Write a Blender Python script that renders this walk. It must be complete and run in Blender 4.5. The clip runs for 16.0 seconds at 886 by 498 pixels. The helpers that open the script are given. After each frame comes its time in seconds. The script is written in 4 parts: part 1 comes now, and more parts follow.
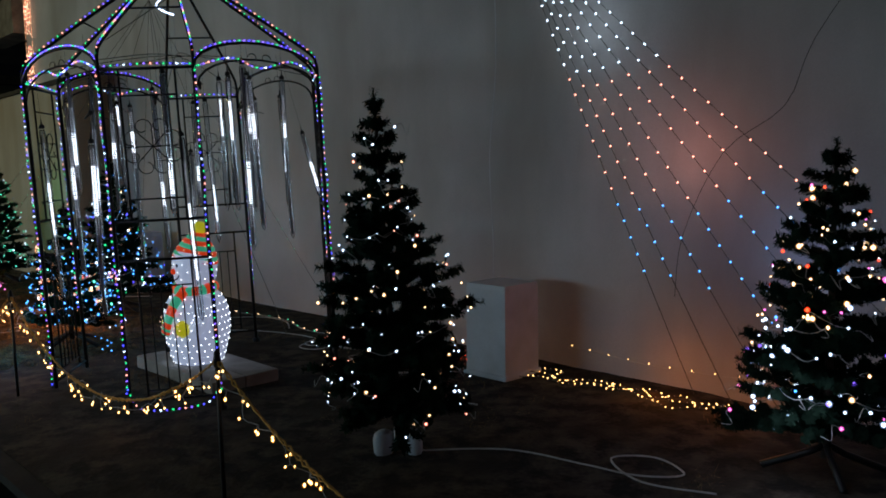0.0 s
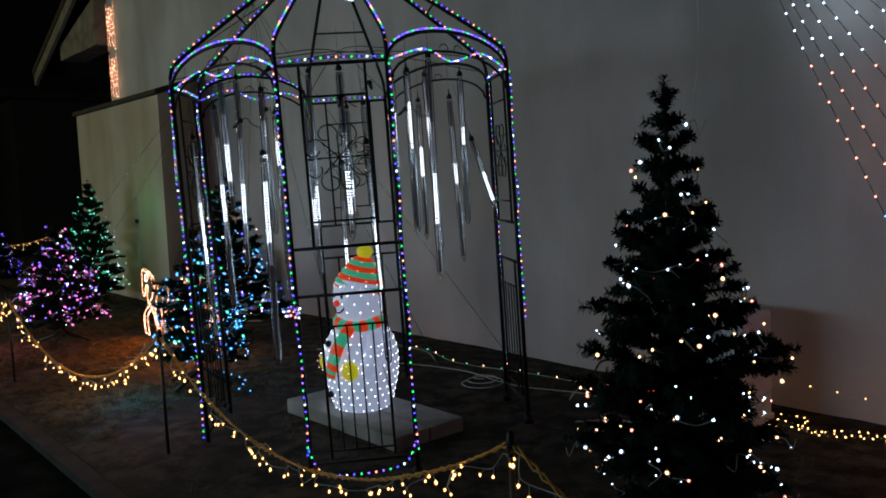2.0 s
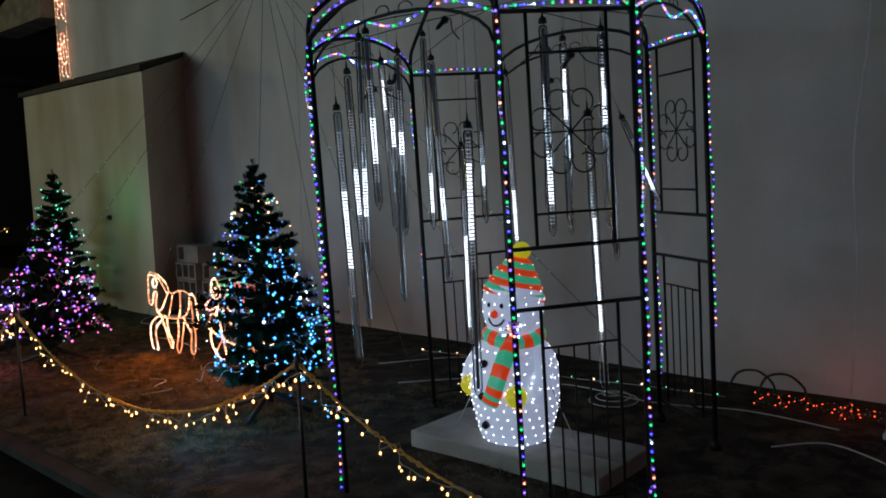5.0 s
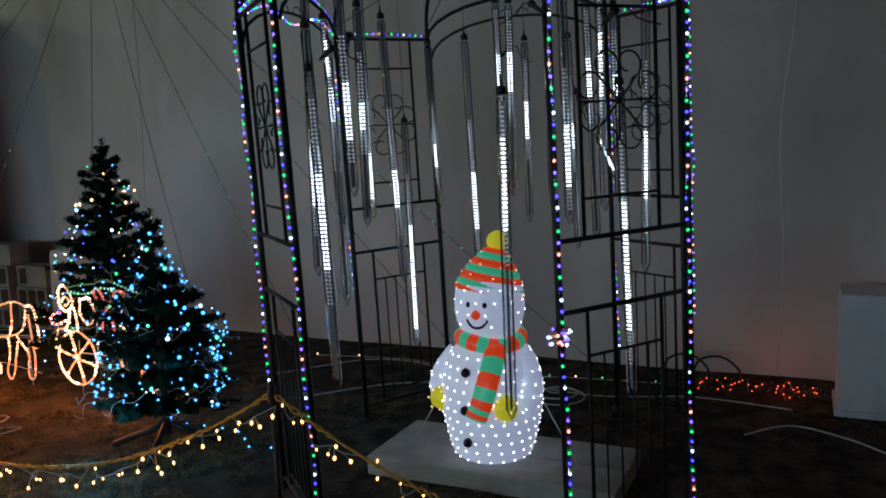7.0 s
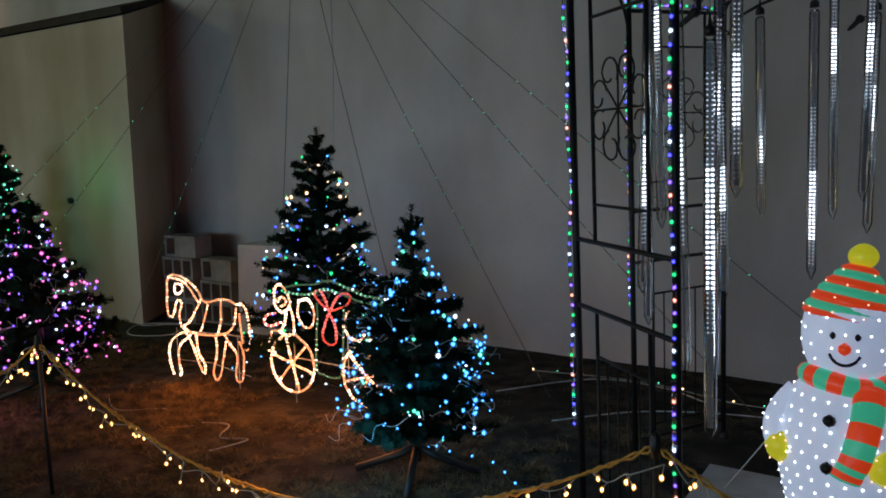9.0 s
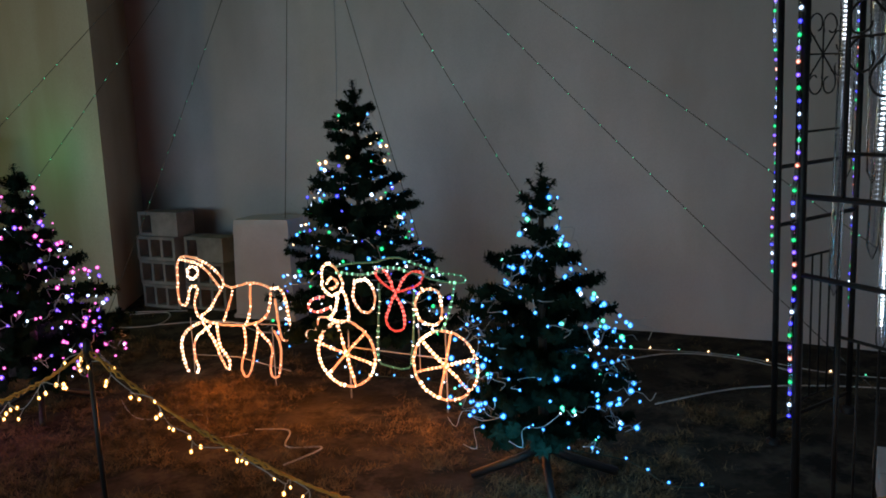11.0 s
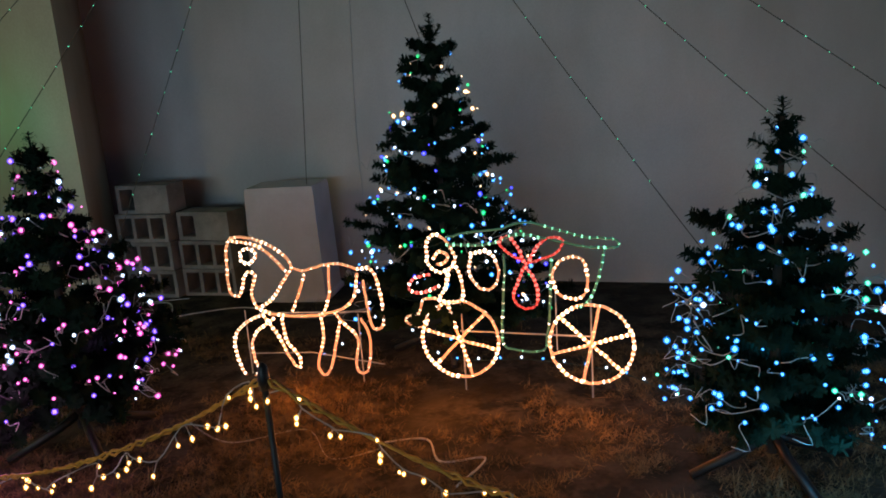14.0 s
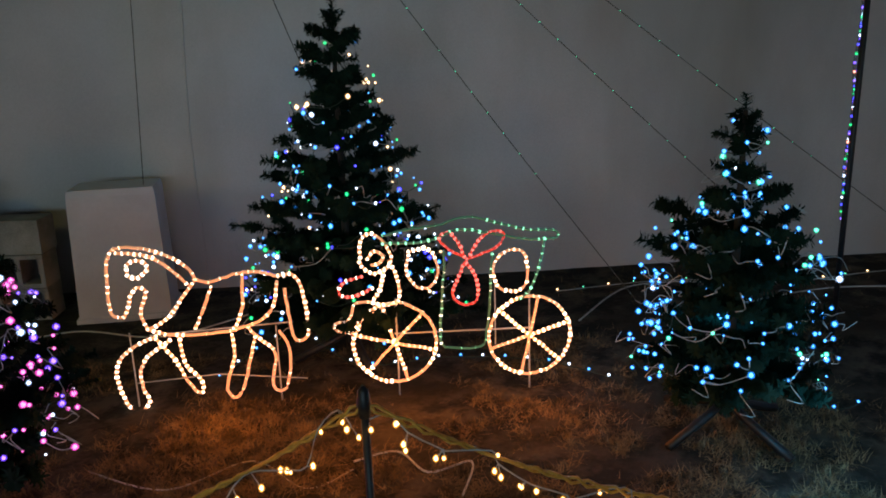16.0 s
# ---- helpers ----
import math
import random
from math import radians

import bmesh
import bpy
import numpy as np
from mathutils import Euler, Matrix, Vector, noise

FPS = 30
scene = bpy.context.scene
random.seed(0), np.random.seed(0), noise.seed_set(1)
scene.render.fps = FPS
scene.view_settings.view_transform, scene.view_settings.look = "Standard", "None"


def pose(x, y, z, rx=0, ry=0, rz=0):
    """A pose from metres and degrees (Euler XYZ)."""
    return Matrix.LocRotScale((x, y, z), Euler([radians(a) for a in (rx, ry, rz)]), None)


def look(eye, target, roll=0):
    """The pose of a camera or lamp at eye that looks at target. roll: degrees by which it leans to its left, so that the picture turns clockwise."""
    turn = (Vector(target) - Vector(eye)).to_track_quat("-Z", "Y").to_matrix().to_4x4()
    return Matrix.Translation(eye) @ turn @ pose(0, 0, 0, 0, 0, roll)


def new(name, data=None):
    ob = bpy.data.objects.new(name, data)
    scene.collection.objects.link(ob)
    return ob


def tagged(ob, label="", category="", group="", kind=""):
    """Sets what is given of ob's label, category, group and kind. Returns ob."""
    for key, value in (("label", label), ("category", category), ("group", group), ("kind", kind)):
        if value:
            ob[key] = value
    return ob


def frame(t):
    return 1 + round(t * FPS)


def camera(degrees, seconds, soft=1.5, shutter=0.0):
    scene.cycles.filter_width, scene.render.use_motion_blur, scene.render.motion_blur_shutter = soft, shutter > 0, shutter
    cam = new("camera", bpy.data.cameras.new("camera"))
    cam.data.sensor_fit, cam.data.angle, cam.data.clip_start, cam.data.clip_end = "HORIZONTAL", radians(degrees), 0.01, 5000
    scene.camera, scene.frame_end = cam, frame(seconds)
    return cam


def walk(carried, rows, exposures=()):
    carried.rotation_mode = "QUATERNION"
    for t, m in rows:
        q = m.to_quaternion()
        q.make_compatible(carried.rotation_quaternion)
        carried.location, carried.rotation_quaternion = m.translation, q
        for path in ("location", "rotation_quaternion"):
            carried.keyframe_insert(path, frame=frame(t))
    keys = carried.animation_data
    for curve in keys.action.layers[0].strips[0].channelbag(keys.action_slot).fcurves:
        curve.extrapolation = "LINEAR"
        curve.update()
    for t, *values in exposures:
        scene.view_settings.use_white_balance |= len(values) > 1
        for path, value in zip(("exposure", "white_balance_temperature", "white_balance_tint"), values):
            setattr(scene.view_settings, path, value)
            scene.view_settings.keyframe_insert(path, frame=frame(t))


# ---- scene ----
# the camera and its walk
cam = camera(60.2, 16.0, soft=1.8)
METRES, EYE, TILT, LEAN, TURN = 8.0, 1.41, 0.0, 0.0, 0.0
ROWS = [
    (0.0, 0.0, 0.0, 0.0, -0.09, -5.75, 0.91),
    (0.5, -0.0257, 0.0234, 0.002, 1.33, -5.86, 2.43),
    (1.0, -0.0496, 0.0544, -0.0006, 3.66, -6.0, 2.34),
    (1.5, -0.0845, 0.0804, 0.0001, 5.12, -5.16, 2.42),
    (2.0, -0.1226, 0.1002, 0.0056, 2.9, -5.11, 2.09),
    (2.5, -0.1531, 0.1222, 0.0065, 4.53, -3.57, 2.84),
    (3.0, -0.1848, 0.135, 0.0062, 2.5, -3.97, 2.08),
    (3.5, -0.2187, 0.1466, 0.006, -0.81, -5.38, 2.41),
    (4.0, -0.2464, 0.1663, 0.0047, -0.21, -5.67, 4.9),
    (4.5, -0.2696, 0.1829, 0.004, -1.25, -5.51, 3.22),
    (7.0, -0.3774, 0.2873, 0.0036, -19.75, -7.2, 2.01),
    (7.5, -0.3904, 0.3119, 0.0038, -19.76, -7.26, 0.79),
    (8.0, -0.416, 0.335, 0.0027, -18.18, -8.11, 1.46),
    (8.5, -0.4438, 0.3575, 0.0036, -14.51, -9.13, 1.3),
    (9.0, -0.4598, 0.3828, 0.0024, -12.28, -7.06, 1.05),
    (11.5, -0.5631, 0.4995, -0.0066, -20.28, -10.65, 1.9),
    (12.0, -0.5752, 0.5251, -0.0086, -19.93, -11.89, 2.29),
    (12.5, -0.5864, 0.5455, -0.0072, -19.56, -12.13, 0.07),
    (13.0, -0.6049, 0.5603, -0.0069, -24.05, -13.54, 1.04),
    (13.5, -0.6206, 0.5724, -0.0054, -27.73, -14.47, 0.81),
    (14.0, -0.6346, 0.5932, -0.0054, -28.12, -13.27, 3.94),
    (14.5, -0.652, 0.6134, -0.0048, -28.52, -13.53, 2.74),
    (15.0, -0.6786, 0.6338, -0.0042, -37.19, -15.49, 5.16),
    (15.5, -0.6956, 0.6579, -0.0065, -41.79, -14.44, 4.67),
    (16.0, -0.7103, 0.6751, -0.0039, -49.45, -14.5, 1.73),
]
walk(cam, [(t, pose(0, 0, EYE, TILT, LEAN, TURN) @ pose(METRES * x, METRES * y, METRES * z, 90 + pitch, roll, yaw)) for t, x, y, z, yaw, pitch, roll in ROWS])

# ---- plan: s runs along the wall (away from the start), d is the distance out from the wall ----
H = math.sqrt(0.5)


def P(s, d, z=0.0):
    return Vector((3.125 - s * H - d * H, 3.125 + s * H - d * H, z))


def at(s, d, z=0.0, turn=0.0):
    """A pose whose x runs along the wall to the right, y into the wall."""
    p = P(s, d, z)
    return pose(p.x, p.y, p.z, 0, 0, -45 + turn)


# ---- world and large lights ----
world = bpy.data.worlds.new("night")
scene.world = world
world.use_nodes = True
world.node_tree.nodes["Background"].inputs[0].default_value = (0.55, 0.62, 0.8, 1)
world.node_tree.nodes["Background"].inputs[1].default_value = 0.001


def unseen_light(s, d, z, aim, power, colour, wide, high):
    lamp = bpy.data.lights.new("unseen_light", "AREA")
    lamp.energy, lamp.color, lamp.shape, lamp.size, lamp.size_y = power, colour, "RECTANGLE", wide, high
    ob = new("unseen_light", lamp)
    ob.matrix_world = look(P(s, d, z), P(*aim))
    return ob


# unseen soft panels standing in for street lighting behind the camera and beyond the house
unseen_light(9.0, 11.5, 1.7, (7.6, 0, 1.7), 208, (0.61, 0.90, 1.10), 7.0, 1.2)
unseen_light(22.0, 8.5, 4.5, (11.0, 0, 2.4), 110, (1.0, 0.86, 0.30), 1.5, 1.0)
# extra unseen lamp, added only to warm the upper left wall
unseen_light(13.5, 7.5, 4.2, (9.4, 0, 2.3), 33, (1.0, 0.82, 0.26), 1.0, 0.6)


def string_glow(s, d, z, power, colour, size=0.12):
    """An added point lamp that stands in for the light of a string of bulbs, at or near it."""
    lamp = bpy.data.lights.new("string_glow", "POINT")
    lamp.energy, lamp.color, lamp.shadow_soft_size = power, colour, size
    ob = new("string_glow", lamp)
    ob.location = P(s, d, z)


ORANGE, SKY, AMBERL = (1.0, 0.27, 0.03), (0.03, 0.46, 0.9), (1.0, 0.42, 0.07)
for row in ((7.84, 1.95, 0.26, 5.6, ORANGE), (7.25, 1.95, 0.26, 4.0, ORANGE), (8.5, 1.95, 0.26, 4.6, ORANGE), (8.1, 2.4, 0.3, 3.2, ORANGE),
            (6.55, 2.72, 0.32, 6.0, SKY), (6.95, 1.75, 0.5, 2.2, SKY), (6.3, 1.75, 0.5, 1.1, SKY), (9.2, 2.85, 0.35, 4.0, (0.9, 0.2, 0.7)),
            (11.0, 1.15, 1.25, 1.3, (0.04, 1.0, 0.42)), (8.35, 0.7, 0.9, 1.2, (0.25, 0.5, 1.0)), (2.2, 0.30, 1.5, 1.9, (1.0, 0.38, 0.32)), (2.95, 0.25, 2.35, 0.8, (0.7, 0.85, 1.0)),
            (1.6, 0.30, 0.9, 1.0, (0.28, 0.45, 1.0)), (2.3, 0.30, 0.14, 1.3, ORANGE), (1.8, 0.30, 0.14, 1.0, ORANGE), (3.85, 0.32, 0.12, 0.4, (1.0, 0.12, 0.02)),
            (1.2, 1.25, 0.4, 2.2, (0.7, 0.75, 1.0)), (6.66, 2.1, 0.42, 3.0, SKY), (8.04, 1.2, 0.75, 1.2, (0.2, 0.55, 1.0)), (9.2, 2.35, 0.4, 1.0, (0.8, 0.2, 0.8)), (11.5, 1.3, 0.6, 1.2, (0.04, 1.0, 0.5)), (14.5, 2.3, 0.5, 1.2, (0.15, 0.15, 1.0)), (9.2, 3.05, 0.32, 1.5, AMBERL), (10.3, 2.6, 0.5, 0.6, ORANGE),
            (6.75, 2.98, 0.34, 2.2, AMBERL), (7.3, 2.6, 0.35, 1.5, ORANGE), (5.8, 2.95, 0.34, 1.2, AMBERL), (11.8, 3.0, 0.32, 3.0, AMBERL), (4.1, 2.88, 0.28, 0.25, AMBERL)):
    string_glow(*row)


# ---- materials ----
def material(name):
    m = bpy.data.materials.new(name)
    m.use_nodes = True
    return m, m.node_tree.nodes, m.node_tree.links, m.node_tree.nodes["Principled BSDF"]


def surface(name, a, b, scale=8.0, rough=0.8, metal=0.0, bump=0.2, fine=60.0, stain=None, stain_scale=0.6, spec=0.3, streak=1.0, lo=0.5, hi=0.85):
    """Two colours mixed by noise at two scales, with bump, and an optional stain."""
    m, nodes, links, bsdf = material(name)
    tc = nodes.new("ShaderNodeTexCoord")
    n1, n2 = nodes.new("ShaderNodeTexNoise"), nodes.new("ShaderNodeTexNoise")
    n1.inputs["Scale"].default_value, n2.inputs["Scale"].default_value = scale, fine
    n1.inputs["Detail"].default_value, n2.inputs["Detail"].default_value = 6, 3
    links.new(tc.outputs["Object"], n1.inputs["Vector"])
    links.new(tc.outputs["Object"], n2.inputs["Vector"])
    mix = nodes.new("ShaderNodeMath")
    mix.operation = "MULTIPLY_ADD"
    links.new(n2.outputs["Fac"], mix.inputs[0])
    mix.inputs[1].default_value = 0.35
    links.new(n1.outputs["Fac"], mix.inputs[2])
    ramp = nodes.new("ShaderNodeValToRGB")
    ramp.color_ramp.elements[0].position, ramp.color_ramp.elements[1].position = lo, hi
    ramp.color_ramp.elements[0].color, ramp.color_ramp.elements[1].color = (*a, 1), (*b, 1)
    links.new(mix.outputs[0], ramp.inputs[0])
    out = ramp.outputs[0]
    if stain:
        mp, n3 = nodes.new("ShaderNodeMapping"), nodes.new("ShaderNodeTexNoise")
        mp.inputs["Scale"].default_value = (1, 1, 1 / streak)
        n3.inputs["Scale"].default_value, n3.inputs["Detail"].default_value = stain_scale, 8
        links.new(tc.outputs["Object"], mp.inputs["Vector"])
        links.new(mp.outputs[0], n3.inputs["Vector"])
        r3, mx = nodes.new("ShaderNodeValToRGB"), nodes.new("ShaderNodeMix")
        r3.color_ramp.elements[0].position, r3.color_ramp.elements[1].position = 0.45, 0.7
        mx.data_type = "RGBA"
        links.new(n3.outputs["Fac"], r3.inputs[0])
        links.new(r3.outputs[0], mx.inputs["Factor"])
        links.new(out, mx.inputs["A"])
        mx.inputs["B"].default_value = (*stain, 1)
        out = mx.outputs["Result"]
    links.new(out, bsdf.inputs["Base Color"])
    bsdf.inputs["Roughness"].default_value, bsdf.inputs["Metallic"].default_value = rough, metal
    bsdf.inputs["Specular IOR Level"].default_value = spec
    if bump:
        bp = nodes.new("ShaderNodeBump")
        bp.inputs["Strength"].default_value, bp.inputs["Distance"].default_value = bump, 0.01
        links.new(mix.outputs[0], bp.inputs["Height"])
        links.new(bp.outputs[0], bsdf.inputs["Normal"])
    return m


def glow(name, colour, strength, base=None):
    m, nodes, links, bsdf = material(name)
    bsdf.inputs["Base Color"].default_value = (*(base or colour), 1)
    bsdf.inputs["Emission Color"].default_value = (*colour, 1)
    bsdf.inputs["Emission Strength"].default_value = strength
    bsdf.inputs["Roughness"].default_value = 0.35
    return m


def clear(name, tint, gloss=0.12):
    m, nodes, links, bsdf = material(name)
    tr, gl, mx = nodes.new("ShaderNodeBsdfTransparent"), nodes.new("ShaderNodeBsdfGlossy"), nodes.new("ShaderNodeMixShader")
    fr = nodes.new("ShaderNodeFresnel")
    fr.inputs[0].default_value = 1.45
    add = nodes.new("ShaderNodeMath")
    add.inputs[1].default_value = gloss
    links.new(fr.outputs[0], add.inputs[0])
    tr.inputs[0].default_value = (*tint, 1)
    gl.inputs["Roughness"].default_value = 0.12
    links.new(add.outputs[0], mx.inputs[0])
    links.new(tr.outputs[0], mx.inputs[1])
    links.new(gl.outputs[0], mx.inputs[2])
    links.new(mx.outputs[0], nodes["Material Output"].inputs[0])
    return m


PLASTER = surface("plaster", (0.42, 0.415, 0.41), (0.52, 0.515, 0.51), 1.3, 0.9, bump=0.15, fine=90, stain=(0.30, 0.28, 0.25), stain_scale=0.9, streak=3.0)
PLASTER_OLD = surface("old plaster", (0.40, 0.37, 0.29), (0.54, 0.50, 0.40), 1.1, 0.9, bump=0.2, fine=70, stain=(0.30, 0.24, 0.15), stain_scale=0.8, streak=4.0)
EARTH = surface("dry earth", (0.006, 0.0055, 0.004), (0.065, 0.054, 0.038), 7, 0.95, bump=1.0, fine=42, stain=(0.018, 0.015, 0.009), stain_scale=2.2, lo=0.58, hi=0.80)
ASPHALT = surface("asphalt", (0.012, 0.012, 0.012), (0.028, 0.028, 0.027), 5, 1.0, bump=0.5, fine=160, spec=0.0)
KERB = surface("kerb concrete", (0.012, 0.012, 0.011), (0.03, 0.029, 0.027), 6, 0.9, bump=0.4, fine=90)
CONCRETE = surface("concrete", (0.28, 0.27, 0.255), (0.42, 0.41, 0.39), 4, 0.9, bump=0.5, fine=110, stain=(0.20, 0.19, 0.17), stain_scale=3)
BLOCKWORK = surface("hollow block", (0.17, 0.165, 0.155), (0.30, 0.29, 0.27), 7, 0.95, bump=0.8, fine=120)
STRAW = surface("dry grass", (0.03, 0.022, 0.011), (0.22, 0.155, 0.075), 14, 0.9, bump=0)
IRON = surface("black iron", (0.006, 0.006, 0.007), (0.016, 0.015, 0.015), 30, 0.5, 0.3, bump=0.15, fine=200)
PLASTIC = surface("black plastic", (0.008, 0.008, 0.009), (0.015, 0.015, 0.015), 20, 0.45, bump=0.05)
WHITE = surface("white plastic", (0.47, 0.49, 0.52), (0.56, 0.58, 0.61), 3, 0.45, bump=0.05, stain=(0.38, 0.39, 0.39), stain_scale=2.5)
CABLE = surface("white cable", (0.35, 0.35, 0.33), (0.5, 0.5, 0.48), 20, 0.5, bump=0)
DARKCABLE = surface("dark cable", (0.010, 0.014, 0.010), (0.02, 0.025, 0.02), 20, 0.5, bump=0)
GREENWIRE = surface("green wire", (0.010, 0.025, 0.014), (0.02, 0.04, 0.025), 20, 0.5, bump=0)
FADEDWIRE = surface("faded wire", (0.05, 0.046, 0.036), (0.09, 0.082, 0.065), 20, 0.6, bump=0)
PALEWIRE = surface("pale wire", (0.30, 0.31, 0.30), (0.42, 0.43, 0.42), 20, 0.35, bump=0)
NEEDLE = surface("artificial needles", (0.004, 0.011, 0.007), (0.011, 0.026, 0.016), 9, 0.9, bump=0, spec=0.05)
BARK = surface("brown trunk", (0.02, 0.014, 0.01), (0.045, 0.03, 0.02), 30, 0.8, bump=0.4)
TINSEL = surface("gold rope", (0.42, 0.20, 0.03), (0.7, 0.36, 0.06), 60, 0.4, 0.3, bump=0.5, fine=300)
WOODTRIM = surface("weathered board", (0.12, 0.105, 0.085), (0.22, 0.20, 0.16), 5, 0.85, bump=0.4, fine=60)
DARKROOF = surface("dark roofing", (0.015, 0.014, 0.013), (0.035, 0.03, 0.028), 6, 0.8, bump=0.4)
# near-black albedo: the lack of light on the far house is put into its colour
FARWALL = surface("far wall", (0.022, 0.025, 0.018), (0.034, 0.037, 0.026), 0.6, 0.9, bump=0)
ACRYLIC = clear("clear acrylic", (0.90, 0.92, 0.95), 0.04)
ROPE = clear("clear rope", (0.82, 0.84, 0.86), 0.06)
RIBBON = surface("strip board", (0.10, 0.10, 0.11), (0.22, 0.22, 0.24), 200, 0.5, bump=0)
G_WHITE = glow("led white", (0.8, 0.91, 1.0), 7.0)
G_STRIP = glow("led strip", (0.85, 0.92, 1.0), 5.5)
G_DOT = glow("snowman diode", (0.85, 0.92, 1.0), 3.0)
G_HATDOT = glow("hat diode", (1.0, 0.6, 0.4), 1.6)
G_STRIPDIM = glow("led strip dim", (0.8, 0.88, 1.0), 0.8)
G_WARM = glow("led warm", (1.0, 0.76, 0.48), 5.5)
G_AMBER = glow("led amber", (1.0, 0.62, 0.26), 8.0)
G_ROPEAMBER = glow("rope amber", (1.0, 0.6, 0.36), 4.6)
G_ROPESEG = glow("rope amber body", (1.0, 0.46, 0.22), 0.5)
G_ROPEWHITE = glow("rope white", (1.0, 0.8, 0.62), 4.6)
G_RED = glow("led red", (1.0, 0.14, 0.05), 2.2)
G_ROPERED = glow("rope red", (1.0, 0.2, 0.17), 1.5)
G_ROPEGREEN = glow("rope green", (0.25, 0.85, 0.5), 2.0)
G_GREENSEG = glow("rope green body", (0.10, 0.35, 0.20), 0.12, (0.05, 0.18, 0.10))
G_REDSEG = glow("rope red body", (1.0, 0.08, 0.06), 0.18)
G_GREEN = glow("led green", (0.05, 0.85, 0.32), 2.0)
G_BLUE = glow("led blue", (0.11, 0.11, 1.0), 3.8)
G_SKY = glow("led sky blue", (0.13, 0.47, 1.0), 3.6)
G_CYAN = glow("led cyan", (0.22, 0.9, 0.68), 3.2)
G_CYANDIM = glow("led green blue", (0.12, 0.9, 0.5), 1.7)
G_VIOLET = glow("led violet", (0.36, 0.21, 1.0), 3.0)
G_PINK = glow("led pink", (1.0, 0.32, 0.74), 2.5)
G_SALMON = glow("led salmon", (1.0, 0.5, 0.38), 4.0)
SNOW = glow("snowman shell", (0.55, 0.65, 0.96), 0.36, (0.75, 0.77, 0.82))
SNOW_RED = glow("red shell", (0.85, 0.06, 0.01), 0.42, (0.6, 0.05, 0.02))
SNOW_GREEN = glow("green shell", (0.05, 0.48, 0.28), 0.42, (0.05, 0.4, 0.25))
SNOW_YELLOW = glow("yellow shell", (0.62, 0.60, 0.02), 0.42, (0.55, 0.5, 0.03))


def cap(mat, colour, strength):
    """Translucent glowing shell round a lit diode, imitating its coloured halo of glare."""
    m, nodes, links, bsdf = material("halo of " + mat.name)
    tr, em, mx = nodes.new("ShaderNodeBsdfTransparent"), nodes.new("ShaderNodeEmission"), nodes.new("ShaderNodeMixShader")
    em.inputs[0].default_value, em.inputs[1].default_value = (*colour, 1), strength
    mx.inputs[0].default_value = 0.24
    links.new(tr.outputs[0], mx.inputs[1])
    links.new(em.outputs[0], mx.inputs[2])
    links.new(mx.outputs[0], nodes["Material Output"].inputs[0])
    return m


HALOS = {mat: cap(mat, colour, 2.2) for mat, colour in (
    (G_WHITE, (0.40, 0.60, 1.0)), (G_WARM, (1.0, 0.50, 0.18)), (G_AMBER, (1.0, 0.42, 0.05)), (G_SKY, (0.01, 0.26, 1.0)), (G_CYAN, (0.01, 0.75, 0.42)),
    (G_VIOLET, (0.16, 0.05, 1.0)), (G_PINK, (0.9, 0.08, 0.55)), (G_SALMON, (1.0, 0.22, 0.14)), (G_BLUE, (0.02, 0.02, 1.0)), (G_GREEN, (0.0, 0.75, 0.18)), (G_RED, (1.0, 0.05, 0.01)))}


